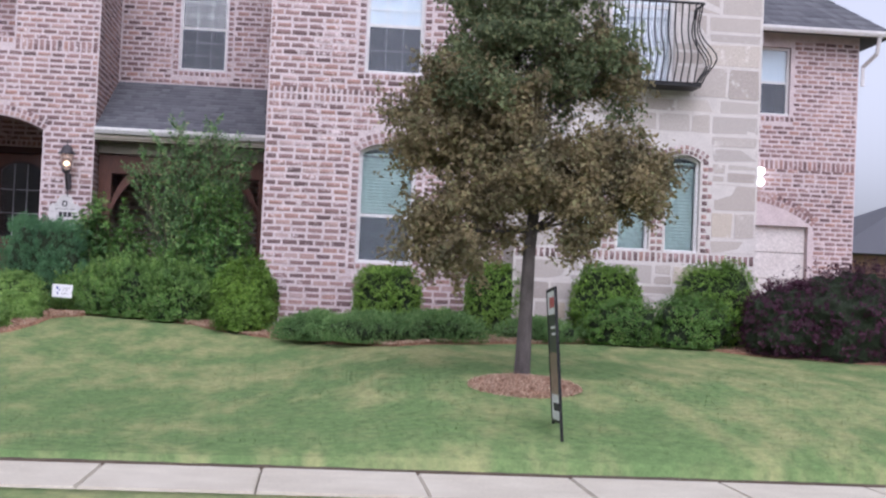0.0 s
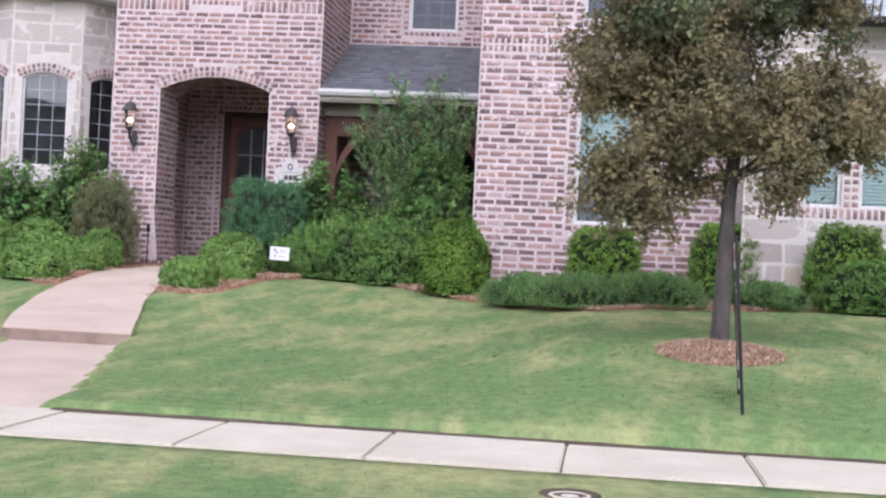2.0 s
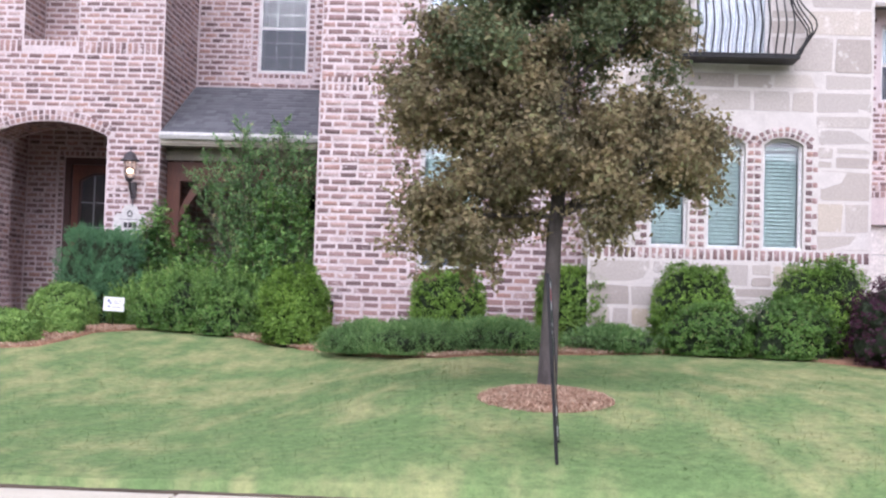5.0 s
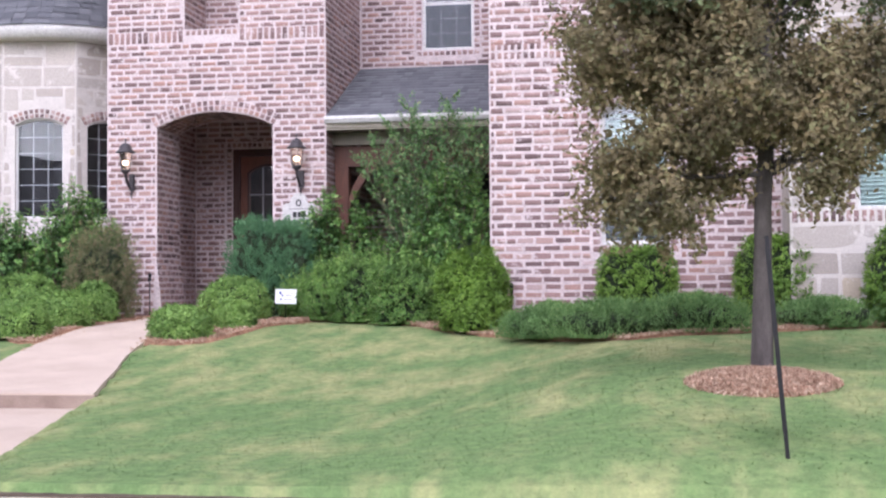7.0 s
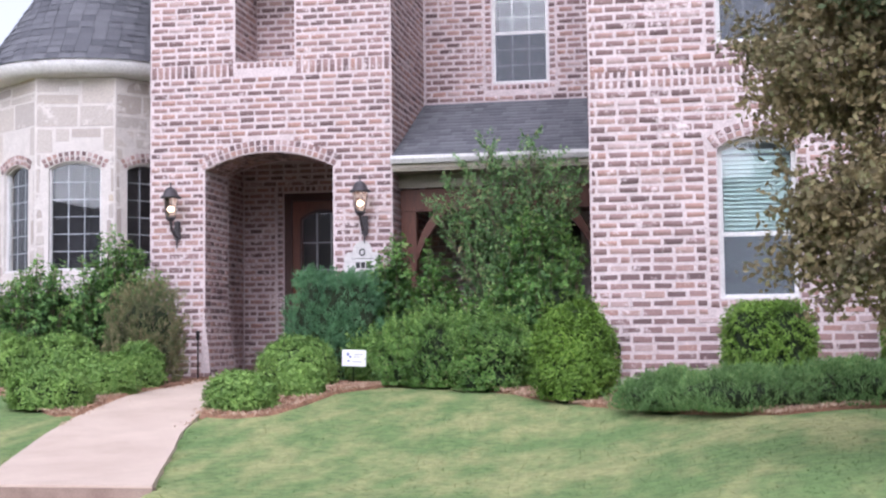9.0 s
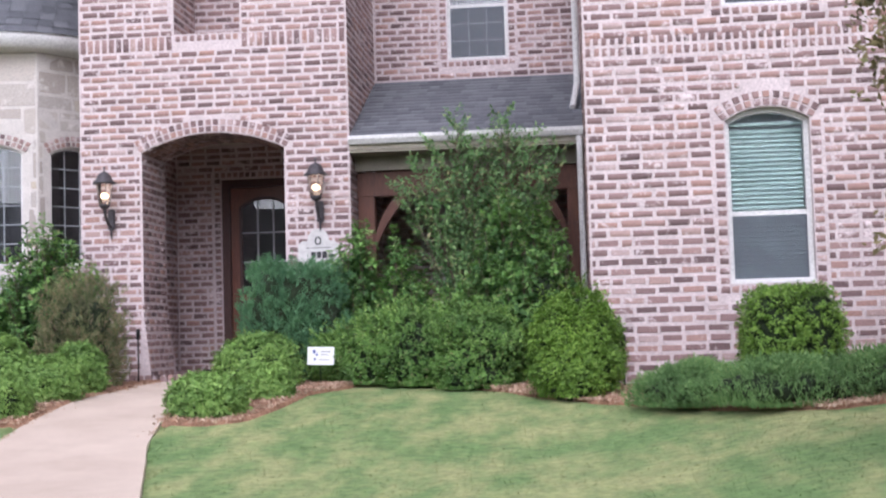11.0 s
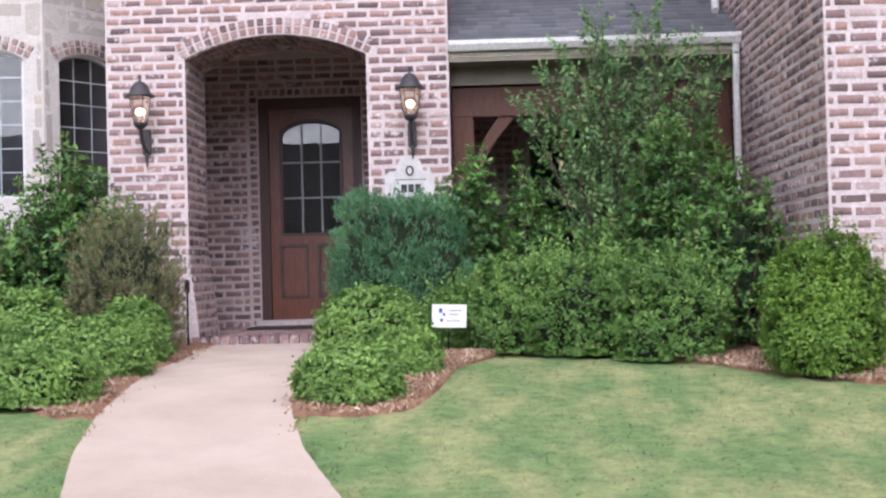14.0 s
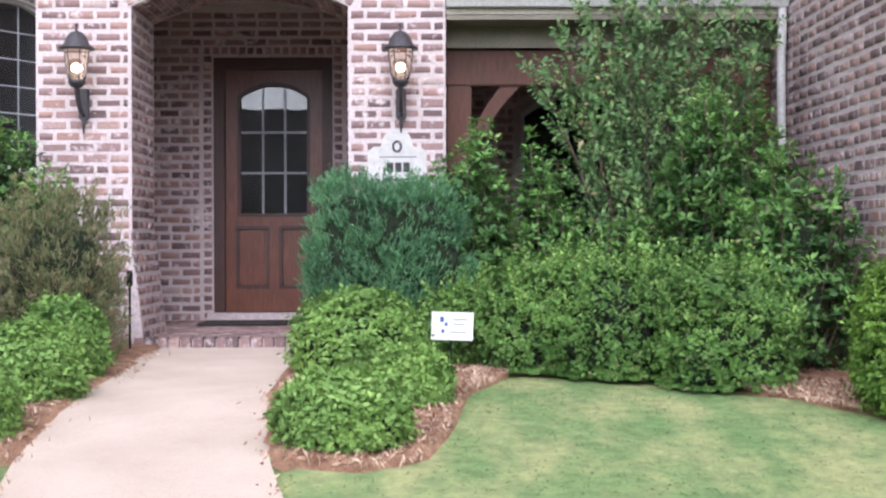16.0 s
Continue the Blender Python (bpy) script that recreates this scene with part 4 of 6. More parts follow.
def shingled(name, corners, rows, label, width=0.16, stay=None):
    """A roof plane (eave left, eave right, ridge right, ridge left) with overlapping shingles."""
    a, b, c, d = [Vector(p) for p in corners]
    up = ((d - a) + (c - b)).normalized()
    nrm = (b - a).cross(d - a).normalized()
    bm = bmesh.new()
    vs = [bm.verts.new(p) for p in (a, b, c, d)] + [bm.verts.new(p - nrm * 0.12) for p in (a, b, c, d)]
    for f in ((0, 1, 2, 3), (4, 7, 6, 5), (0, 4, 5, 1), (1, 5, 6, 2), (2, 6, 7, 3), (3, 7, 4, 0)):
        bm.faces.new([vs[i] for i in f])
    roof = part(name, bm, M_SHINGLE)
    tagged(roof, label, "roof", kind="structure")
    rng = random.Random(len(name))
    verts, faces = [], []
    for r in range(rows):
        t0, t1 = r / rows, min(1.0, (r + 1.25) / rows)
        l0, r0, l1, r1 = a.lerp(d, t0), b.lerp(c, t0), a.lerp(d, t1), b.lerp(c, t1)
        s, n = 0.0, max(1, (r0 - l0).length)
        u = -rng.random() * width
        while u < n:
            e = u + width * rng.uniform(0.6, 1.4)
            p, q = max(0, u + 0.002) / n, min(n, e - 0.002) / n
            if q > p:
                lift = 0.010 + rng.uniform(0, 0.006)
                drop = rng.uniform(0, 0.006) * up
                k = len(verts)
                verts += [l0.lerp(r0, p) + nrm * lift - drop, l0.lerp(r0, q) + nrm * lift - drop, l1.lerp(r1, q) + nrm * 0.002, l1.lerp(r1, p) + nrm * 0.002, l0.lerp(r0, p) - drop, l0.lerp(r0, q) - drop]
                faces += [(k, k + 1, k + 2, k + 3), (k + 4, k + 5, k + 1, k)]
            u = e
    arrays("shingle", [tuple(v) for v in verts], faces, M_SHINGLE, roof, kind="stuff")
    return roof


shingled("roof_porch", [(2.226, -0.06, 2.775), (4.915, -0.06, 2.775), (4.915, 2.1, 3.80), (2.226, 2.1, 3.80)], 17, "dark grey shingled lean-to porch roof")


def gutter(name, x0, x1, y, z, label):
    g = empty(name, ((x0 + x1) / 2, y, z), label, "gutter", kind="structure")
    bm = bmesh.new()
    prof = [(0.0, -0.085), (-0.070, -0.085), (-0.09, -0.055), (-0.105, -0.03), (-0.105, 0.008), (-0.09, 0.010), (-0.09, 0.0), (0.0, 0.0)]
    rings = [[bm.verts.new((x, y + p, z + q)) for p, q in prof] for x in (x0, x1)]
    for i in range(len(prof)):
        bm.faces.new((rings[0][i], rings[0][(i + 1) % 8], rings[1][(i + 1) % 8], rings[1][i]))
    bm.faces.new(rings[0][::-1])
    bm.faces.new(rings[1])
    part("trough", bm, M_TRIM, g)
    return g


g1 = gutter("gutter", 2.228, 4.912, -0.03, 2.775, "white painted porch gutter with downspout")
tagged(box("fascia", (2.228, 4.912, -0.028, 0.0, 2.64, 2.688), M_FASCIA, bevel=0.004), "beige fascia board under the porch gutter", "fascia", kind="structure")
tagged(box("soffit", (2.228, 4.912, -0.02, 0.40, 2.60, 2.638), M_FASCIA_SHADED, bevel=0.0), "tan porch soffit board with overhang shade in its colour", "soffit", kind="structure")
tagged(box("frieze", (2.228, 4.912, 0.34, 0.395, 2.43, 2.598), M_FASCIA_SHADED, bevel=0.0), "tan frieze board above the porch beam with overhang shade in its colour", "frieze", kind="structure")
ds = bmesh.new()
tube(ds, [(4.865, -0.09, 2.68), (4.865, -0.09, 2.5), (4.865, -0.055, 2.3), (4.865, -0.055, 0.3), (4.865, -0.12, 0.12)], 0.034, 8)
part("downspout", ds, M_TRIM, g1)
el = bmesh.new()
tube(el, [(4.86, 0.9, 4.6), (4.86, 0.9, 3.46), (4.84, 0.8, 3.34), (4.80, 0.55, 3.11)], 0.036, 8)
tagged(part("downspout", el, M_TRIM), "white downspout ending on the porch roof", "downspout", kind="structure")

MPB = wall_frame((0, 2.5, 0))
PW = arch_loop(3.0, 4.4, 0.15, 2.1, 0.25)
w_pb = wall("wall_porch_back", [(2.2, -0.25), (4.95, -0.25), (4.95, 3.3), (2.2, 3.3)], [PW], 0.2, MPB, M_MORTAR, "shaded brick wall at the back of the porch")
lay(w_pb, brick_list(2.2, 4.95, 0.0, 3.2, [arch_loop(2.95, 4.45, 0.1, 2.15, 0.27)]), MPB)
window("window_2", MPB, 3.0, 4.4, 0.15, 2.1, 0.25, rail=None, grid=(2, 1), label="dim arched porch window in shade")
wps = wall("wall_porch_side", [(0.9, -0.25), (2.55, -0.25), (2.55, 3.3), (0.9, 3.3)], [], 0.2, wall_frame((2.21, 0, 0), 90), M_MORTAR, "shaded brick side of the porch")
lay(wps, brick_list(0.9, 2.5, 0.0, 3.2, []), wall_frame((2.21, 0, 0), 90))
lay(w_entry, brick_list(0.005, 0.895, -0.05, 2.6, []), wall_frame((2.2205, 0, 0), 90))
tagged(box("ceiling", (2.23, 4.91, 0.402, 2.5, 2.62, 2.68), M_CEDAR, bevel=0), "stained wooden porch ceiling", "ceiling", kind="structure")
tagged(box("porch_floor", (2.2, 4.95, 0.0, 2.5, -0.1, 0.10), M_CONC, bevel=0.004), "concrete side porch floor", "porch floor", kind="structure")


def porch_frame():
    f = empty("porch_frame", (3.55, 0.35, 0.1), "stained cedar porch frame with curved knee braces", "porch frame", kind="structure")
    y0, y1 = 0.40, 0.58
    part("beam", box_bm(bmesh.new(), 2.235, 4.905, y0, y1, 2.13, 2.42, 0.01), M_CEDAR, f)
    for x in (2.24, 4.70):
        part("post", box_bm(bmesh.new(), x, x + 0.2, y0 + 0.005, y1 - 0.005, 0.1, 2.13, 0.01), M_CEDAR, f)
    for x, s in ((2.44, 1), (4.70, -1)):
        inner = [(x + s * 0.40 * (1 - q) - s * 0.05 * math.sin(math.pi * q), 2.13 - 0.62 * q) for q in np.linspace(0, 1, 7)]
        outer = [(x + s * 0.24 * (1 - q) - s * 0.03 * math.sin(math.pi * q), 2.13 - 0.44 * q) for q in np.linspace(0, 1, 7)]
        pts = outer + inner[::-1] if s < 0 else inner + outer[::-1]
        part("knee_brace", slab(bmesh.new(), pts, [], -0.14, -0.03, wall_frame((0, y0, 0))), M_CEDAR, f)


porch_frame()

# ---- brick bay ----
MY = wall_frame((0, -3.04, 0))
BW = arch_loop(6.165, 6.915, 0.855, 2.33, 0.115)
UBW = arch_loop(6.18, 6.95, 3.375, 4.85, 0)
w_bay = wall("wall_bay", [(4.92, -0.4), (8.3, -0.4), (8.3, 6.3), (4.92, 6.3)], [BW, UBW], 0.25, MY, M_MORTAR, "pinkish tumbled brick bay wall with two windows")
lay(w_bay, brick_list(4.925, 8.12, -0.1, 6.3, [arch_loop(6.065, 7.015, 0.76, 2.38, 0.27), arch_loop(6.08, 7.05, 3.28, 4.95, 0)], [(2.95, 3.16)]), MY, lambda u, v: v < 1.30)
lay(w_bay, rowlock(4.93, 8.12, 2.955, 3.055, 0.075) + rowlock(4.93, 8.12, 3.058, 3.155, 0.075), MY)
lay(w_bay, [(x, 0.80 + 0.0866 * k, 0.042, 0.03) for k in range(18) for x in (6.113, 6.967)] + [(x, 3.32 + 0.0866 * k, 0.042, 0.03) for k in range(19) for x in (6.128, 7.002)], MY)
lay(w_bay, rowlock(6.075, 7.005, 0.765, 0.85, 0.088) + rowlock(6.09, 7.04, 3.285, 3.37, 0.088), MY)
arch_bricks("arch", 6.165, 6.915, 2.33, 0.115, 0.15, MY, w_bay)
window("window_3", MY, 6.165, 6.915, 0.855, 2.33, 0.115, rail=1.49, blind=True, label="white arched sash window with closed pale blind")
window("window_4", MY, 6.18, 6.95, 3.375, 4.85, 0, rail=4.03, grid=(3, 5), label="white upper sash window with blue-grey shade", shade_to=4.05, back=M_INNER)
MYS = wall_frame((4.92, -3.04, 0), -90)
w_bays = wall("wall_bay_side", [(-5.6, -0.4), (-0.02, -0.4), (-0.02, 6.3), (-5.6, 6.3)], [], 0.2, MYS, M_MORTAR, "pinkish brick side wall of the bay")
w_bays.location.x -= 0.003
lay(w_bays, brick_list(-4.2, 0.0, -0.1, 6.3, []), wall_frame((4.917, -3.04, 0), -90), lambda u, v: u > -1.6 and v < 1.4)

# ---- stone bay ----
MST = wall_frame((0, -4.0, 0))
SW = [arch_loop(a, b, 1.15, 2.32, 0.085) for a, b in ((8.80, 9.225), (9.435, 9.855), (10.05, 10.495))]
BALD = arch_loop(9.25, 10.10, 3.30, 5.3, 0)
w_stone = wall("wall_stone", [(8.13, -0.4), (11.25, -0.4), (11.25, 6.3), (8.13, 6.3)], SW + [BALD], 0.25, MST, M_STONE_MORTAR, "pale beige squared limestone bay wall")
SUR = [[(8.66, 1.0), (10.64, 1.0), (10.64, 2.50), (8.66, 2.50)]]
rs_ = random.Random(12)
lay_stones(w_stone, stone_list(8.14, 11.24, -0.2, 1.0, [], rs_), MST, rs_)
lay_stones(w_stone, stone_list(8.14, 11.24, 1.155, 6.3, [[(8.66, 1.0), (10.64, 1.0), (10.64, 2.36), (10.45, 2.50), (8.85, 2.50), (8.66, 2.36)], BALD], rs_), MST, rs_)
lay(w_stone, rowlock(8.14, 11.24, 1.01, 1.148, 0.075), MST)
cols = [8.74, 9.285, 9.375, 9.91, 9.99, 10.56]
lay(w_stone, [(x, 1.19 + 0.0866 * k, 0.036, 0.03) for k in range(14) for x in cols] + [(x, 1.19 + 0.0866 * k, 0.030, 0.03) for k in range(0, 14, 2) for x in (8.675, 10.625)], MST)
for k, (a, b) in enumerate(((8.80, 9.225), (9.435, 9.855), (10.05, 10.495))):
    arch_bricks("arch", a - 0.02, b + 0.02, 2.32, 0.085, 0.13, MST, w_stone, 0.07)
    window("window_%d" % (5 + k), MST, a, b, 1.15, 2.32, 0.085, blind=True, label="narrow arched window with closed pale blind", fw=0.035)
window("window_8", MST, 9.25, 10.10, 3.30, 5.3, 0, rail=4.3, grid=(2, 0), label="tall white balcony window with pale shade", back=M_CURTAIN, screen=False)
MSR = wall_frame((11.25, -4.0, 0), 90)
w_sr = wall("wall_stone_side", [(0.02, -0.4), (6.9, -0.4), (6.9, 6.3), (0.02, 6.3)], [], 0.2, MSR, M_STONE_MORTAR, "pale limestone return of the bay")
w_sr.location.x += 0.003
w_sl = wall("wall_stone_side", [(-0.97, -0.4), (-0.02, -0.4), (-0.02, 6.3), (-0.97, 6.3)], [], 0.2, wall_frame((8.13, -4.0, 0), -90), M_STONE_MORTAR, "pale limestone return of the bay")
w_sl.location.x -= 0.003
lay_stones(w_sl, stone_list(-0.95, 0.0, -0.2, 6.3, [], rs_), wall_frame((8.127, -4.0, 0), -90), rs_)


def balcony():
    b = empty("iron_balcony", (9.69, -4.2, 3.25), "black wrought-iron juliet balcony with bellied bars", "balcony")
    x0, x1, d = 9.03, 10.345, 0.40
    yw = -4.03
    fl = bmesh.new()
    box_bm(fl, x0, x1, yw - d, yw, 3.215, 3.27, 0.006)
    part("floor_plate", fl, M_IRON, b)

    def belly(z):
        t = (z - 3.26) / 1.0
        return 0.17 * math.exp(-((t - 0.30) / 0.20) ** 2) - 0.035 * math.exp(-((t - 0.72) / 0.16) ** 2)

    zs = np.linspace(3.26, 4.26, 15)
    n = 15
    for k in range(n + 1):
        x = x0 + 0.015 + (x1 - x0 - 0.03) * k / n
        side = -0.9 if k == 0 else 0.9 if k == n else 0
        part("baluster", tube(bmesh.new(), [(x + side * belly(z), yw - d + 0.015 - belly(z), z) for z in zs], 0.009, 6), M_IRON, b)
    for x, s in ((x0 + 0.015, -1), (x1 - 0.015, 1)):
        for q in (0.33, 0.66, 0.94):
            part("baluster", tube(bmesh.new(), [(x + s * belly(z), yw - d * (1 - q), z) for z in zs], 0.009, 6), M_IRON, b)
    part("top_rail", tube(bmesh.new(), [(x0, yw, 4.265), (x0, yw - d, 4.265), (x1, yw - d, 4.265), (x1, yw, 4.265)], 0.018, 6), M_IRON, b)


balcony()

# ---- far wing with garage ----
MF = wall_frame((0, 3.0, 0))
FW = arch_loop(13.25, 14.1, 3.99, 5.24, 0)
GAR = arch_loop(12.1, 14.53, -0.2, 1.98, 0.0)
w_far = wall("wall_far_wing", [(11.1, -0.4), (15.38, -0.4), (15.38, 5.5), (11.1, 5.5)], [FW, [(u, max(v, -0.39)) for u, v in GAR]], 0.25, MF, M_MORTAR, "pinkish brick far wing wall over a garage door")
lay(w_far, brick_list(12.6, 15.375, 0.0, 5.42, [arch_loop(13.2, 14.15, 3.86, 5.3, 0), arch_loop(12.0, 14.6, -0.3, 2.02, 0.48)], [(3.0, 3.19)]), MF)
lay(w_far, rowlock(12.6, 15.37, 3.0, 3.185, 0.09) + rowlock(13.2, 14.2, 3.87, 3.98, 0.09), MF)
arch_bricks("arch", 12.05, 14.58, 1.99, 0.42, 0.22, MF, w_far, 0.095)
window("window_9", MF, 13.25, 14.1, 3.99, 5.24, 0, rail=4.6, label="white upper window with half-drawn shade", shade_to=4.62)
gd = empty("garage_door", (13.3, 3.1, 0), "closed beige panelled garage door", "garage door")
for k in range(4):
    part("panel", box_bm(bmesh.new(), 12.11, 14.52, 3.12, 3.17, 0.06 + 0.48 * k, 0.53 + 0.48 * k, 0.012), M_GARAGE, gd)
shingled("roof_far_wing", [(11.0, 2.55, 5.52), (15.85, 2.55, 5.52), (13.6, 4.9, 7.4), (11.0, 4.9, 7.4)], 14, "dark grey shingled hip roof of the far wing")
shingled("roof_far_hip", [(15.85, 2.55, 5.52), (15.85, 9.0, 5.52), (13.6, 7.0, 7.4), (13.6, 4.9, 7.4)], 14, "dark grey shingled hip side of the far wing")
gutter("gutter", 11.27, 15.9, 2.55, 5.52, "white gutter along the far wing eave")
dsp = bmesh.new()
tube(dsp, [(15.55, 2.5, 5.42), (15.55, 2.6, 5.15), (15.43, 2.93, 4.95), (15.43, 2.93, 4.6)], 0.04, 8)
tagged(part("downspout", dsp, M_TRIM), "white downspout at the far wing corner", "downspout", kind="structure")
fs = tagged(box("wall_far_side", (15.2, 15.376, 3.26, 9, -0.4, 5.5), M_MORTAR, bevel=0), "brick side of the far wing", "wall", kind="structure")
fl_ = empty("floodlight", (13.570, 2.9, 3.0), "lit twin white security floodlight", "floodlight")
part("mount", box_bm(bmesh.new(), 13.510, 13.630, 2.955, 2.995, 2.69, 3.01, 0.006), M_TRIM, fl_)
for z in (2.75, 2.945):
    sp = bmesh.new()
    bmesh.ops.create_uvsphere(sp, u_segments=14, v_segments=8, radius=0.07, matrix=Matrix.Translation((13.570, 2.89, z)))
    part("lamp_head", sp, M_FLOOD, fl_, smooth=True)

# neighbour beyond the far wing
nb = empty("neighbour_house", (24, 16, 0), "brown brick neighbouring house with a dark hip roof", "house")
part("wall", box_bm(bmesh.new(), 19.6, 30, 14, 22, -0.2, 1.98), M_NEIGH, nb)
rf = bmesh.new()
vs = [rf.verts.new(p) for p in ((19.0, 13.4, 2.0), (30.6, 13.4, 2.0), (30.6, 22.6, 2.0), (19.0, 22.6, 2.0), (23.5, 18, 4.0), (27, 18, 4.0))]
for f in ((0, 1, 5, 4), (1, 2, 5), (2, 3, 4, 5), (3, 0, 4), (3, 2, 1, 0)):
    rf.faces.new([vs[i] for i in f])
part("roof", rf, M_SHINGLE, nb)

# ---- stone turret ----
TC, TA = (-2.63, 2.06), 1.33
TURN0 = 10.0
FACE = 2 * TA * math.tan(math.pi / 8)
turret = empty("stone_turret", (TC[0], TC[1], 0), "pale limestone turret with tall arched windows", "turret", kind="structure")
for k in range(-2, 3):
    ang = TURN0 + 45 * k
    m = wall_frame((TC[0] + TA * math.sin(radians(ang)), TC[1] - TA * math.cos(radians(ang)), 0), ang)
    hole = arch_loop(-0.36, 0.36, 1.50, 2.90, 0.10)
    fw_ = part("wall", slab(bmesh.new(), [(-FACE / 2, -0.3), (FACE / 2, -0.3), (FACE / 2, 4.25), (-FACE / 2, 4.25)], [hole] if abs(k) < 2 else [], -0.15, 0.0, m), M_STONE_MORTAR, turret)
    sur = [[(-0.37, 1.40), (0.37, 1.40), (0.47, 2.90), (0.37, 3.12), (-0.37, 3.12), (-0.47, 2.90)]] if abs(k) < 2 else []
    lay_stones(fw_, stone_list(-FACE / 2 + 0.004, FACE / 2 - 0.004, -0.1, 4.25, sur, rs_), m, rs_)
    if abs(k) < 2:
        arch_bricks("arch", -0.38, 0.38, 2.90, 0.10, 0.15, m, fw_, 0.08)
        window("window_%d" % (11 + k), m, -0.36, 0.36, 1.50, 2.90, 0.10, grid=(3, 6), label="tall arched turret window with thin pale grid bars", set_in=0.05, fw=0.028, bar=M_BAR)
ev = lathe(bmesh.new(), [(1.30, -0.20), (1.56, -0.19), (1.62, -0.17), (1.67, -0.04), (1.67, 0.01), (1.3, 0.01)], (TC[0], TC[1], 4.36), 48)
part("eave", ev, M_TRIM, turret, "white curved eave board", smooth=True)


def cone_roof():
    c = part("roof", lathe(bmesh.new(), [(1.64, 4.36), (0.02, 6.95)], (TC[0], TC[1], 0), 48), M_SHINGLE, turret, "dark grey shingled cone roof")
    verts, faces = [], []
    rng = random.Random(3)
    rows = 26
    for r in range(rows):
        t0, t1 = r / rows, (r + 1.2) / rows
        r0, r1 = 1.66 * (1 - t0) + 0.02, 1.66 * (1 - min(t1, 1)) + 0.02
        z0, z1 = 4.36 + 2.6 * t0, 4.36 + 2.6 * min(t1, 1)
        n = max(5, int(6.28 * r0 / 0.19))
        for k in range(n):
            a0, a1 = 6.2832 * (k + 0.02 + 0.5 * (r % 2)) / n, 6.2832 * (k + 0.98 + 0.5 * (r % 2)) / n
            i = len(verts)
            lift = 0.012 + rng.uniform(0, 0.012)
            for a, rr, z in ((a0, r0 + lift, z0), (a1, r0 + lift, z0), (a1, r1 + 0.003, z1), (a0, r1 + 0.003, z1)):
                verts.append((TC[0] + rr * math.cos(a), TC[1] + rr * math.sin(a), z))
            faces.append((i, i + 1, i + 2, i + 3))
    arrays("shingle", verts, faces, M_SHINGLE, c, kind="stuff")


cone_roof()
# the house behind and above
tagged(box("wall_left_wing", (-12, -3.6, 3.0, 3.2, -0.3, 3.1), M_MORTAR, bevel=0), "brick wall beyond the turret", "wall", kind="structure")
for nm, dims in (("roof_entry", (-1.2, 2.4, -0.25, 3.2, 6.3, 6.5)), ("roof_bay", (4.7, 8.4, -3.3, 3.2, 6.3, 6.5)), ("roof_stone", (8.4, 11.5, -4.25, 3.2, 6.3, 6.5)), ("roof_upper", (2.4, 4.7, 1.9, 3.2, 6.3, 6.5))):
    tagged(box(nm, dims, M_SHINGLE, bevel=0.02), "dark grey roof edge of the house", "roof", kind="structure")


# ---- plants ----
def leaves(name, centre, normal, length, width, material, parent, spread=0.9, seed=0, label="", axis=None):
    """Many small folded leaves at given places. normal: which way their faces look; axis: which way they point, where that is given."""
    rs = np.random.RandomState(seed)
    n = len(centre)

    def unit(v):
        return v / (np.linalg.norm(v, axis=1, keepdims=True) + 1e-9)

    if axis is None:
        up = unit(unit(normal) + rs.normal(0, spread, (n, 3)) * 0.6)
        d = unit(np.cross(up, rs.normal(0, 1, (n, 3))))
    else:
        d = unit(unit(axis) + rs.normal(0, spread, (n, 3)) * 0.5)
        up = unit(normal - d * (normal * d).sum(1, keepdims=True) + rs.normal(0, 0.3, (n, 3)))
    side = unit(np.cross(d, up))
    s = rs.uniform(0.65, 1.25, (n, 1))
    ln, wd = length * s, width * s
    base, tip = centre - d * ln / 2, centre + d * ln / 2 - up * ln * 0.08
    mid = centre + up * ln * 0.07
    v = np.stack([base, mid - side * wd / 2, tip, mid + side * wd / 2], 1).reshape(-1, 3)
    i = np.arange(n)[:, None] * 4
    f = np.concatenate([i + np.array([[0, 1, 2]]), i + np.array([[0, 2, 3]])], 1).reshape(-1, 3)
    return arrays(name, v, f, material, parent, label, kind="stuff")


def form(dirs, rx, ry, rz, power, lump, seed):
    """How far out a lumpy rounded-box form reaches along given directions."""
    q = (np.abs(dirs[:, 0] / rx) ** power + np.abs(dirs[:, 1] / ry) ** power + np.abs(dirs[:, 2] / rz) ** power) ** (-1 / power)
    b = np.array([noise.noise(Vector(d * 2.2) + Vector((seed * 3.7, 0, 0))) + 0.5 * noise.noise(Vector(d * 5.0) + Vector((0, seed * 1.9, 0))) for d in dirs])
    return q * (1 + lump * b)


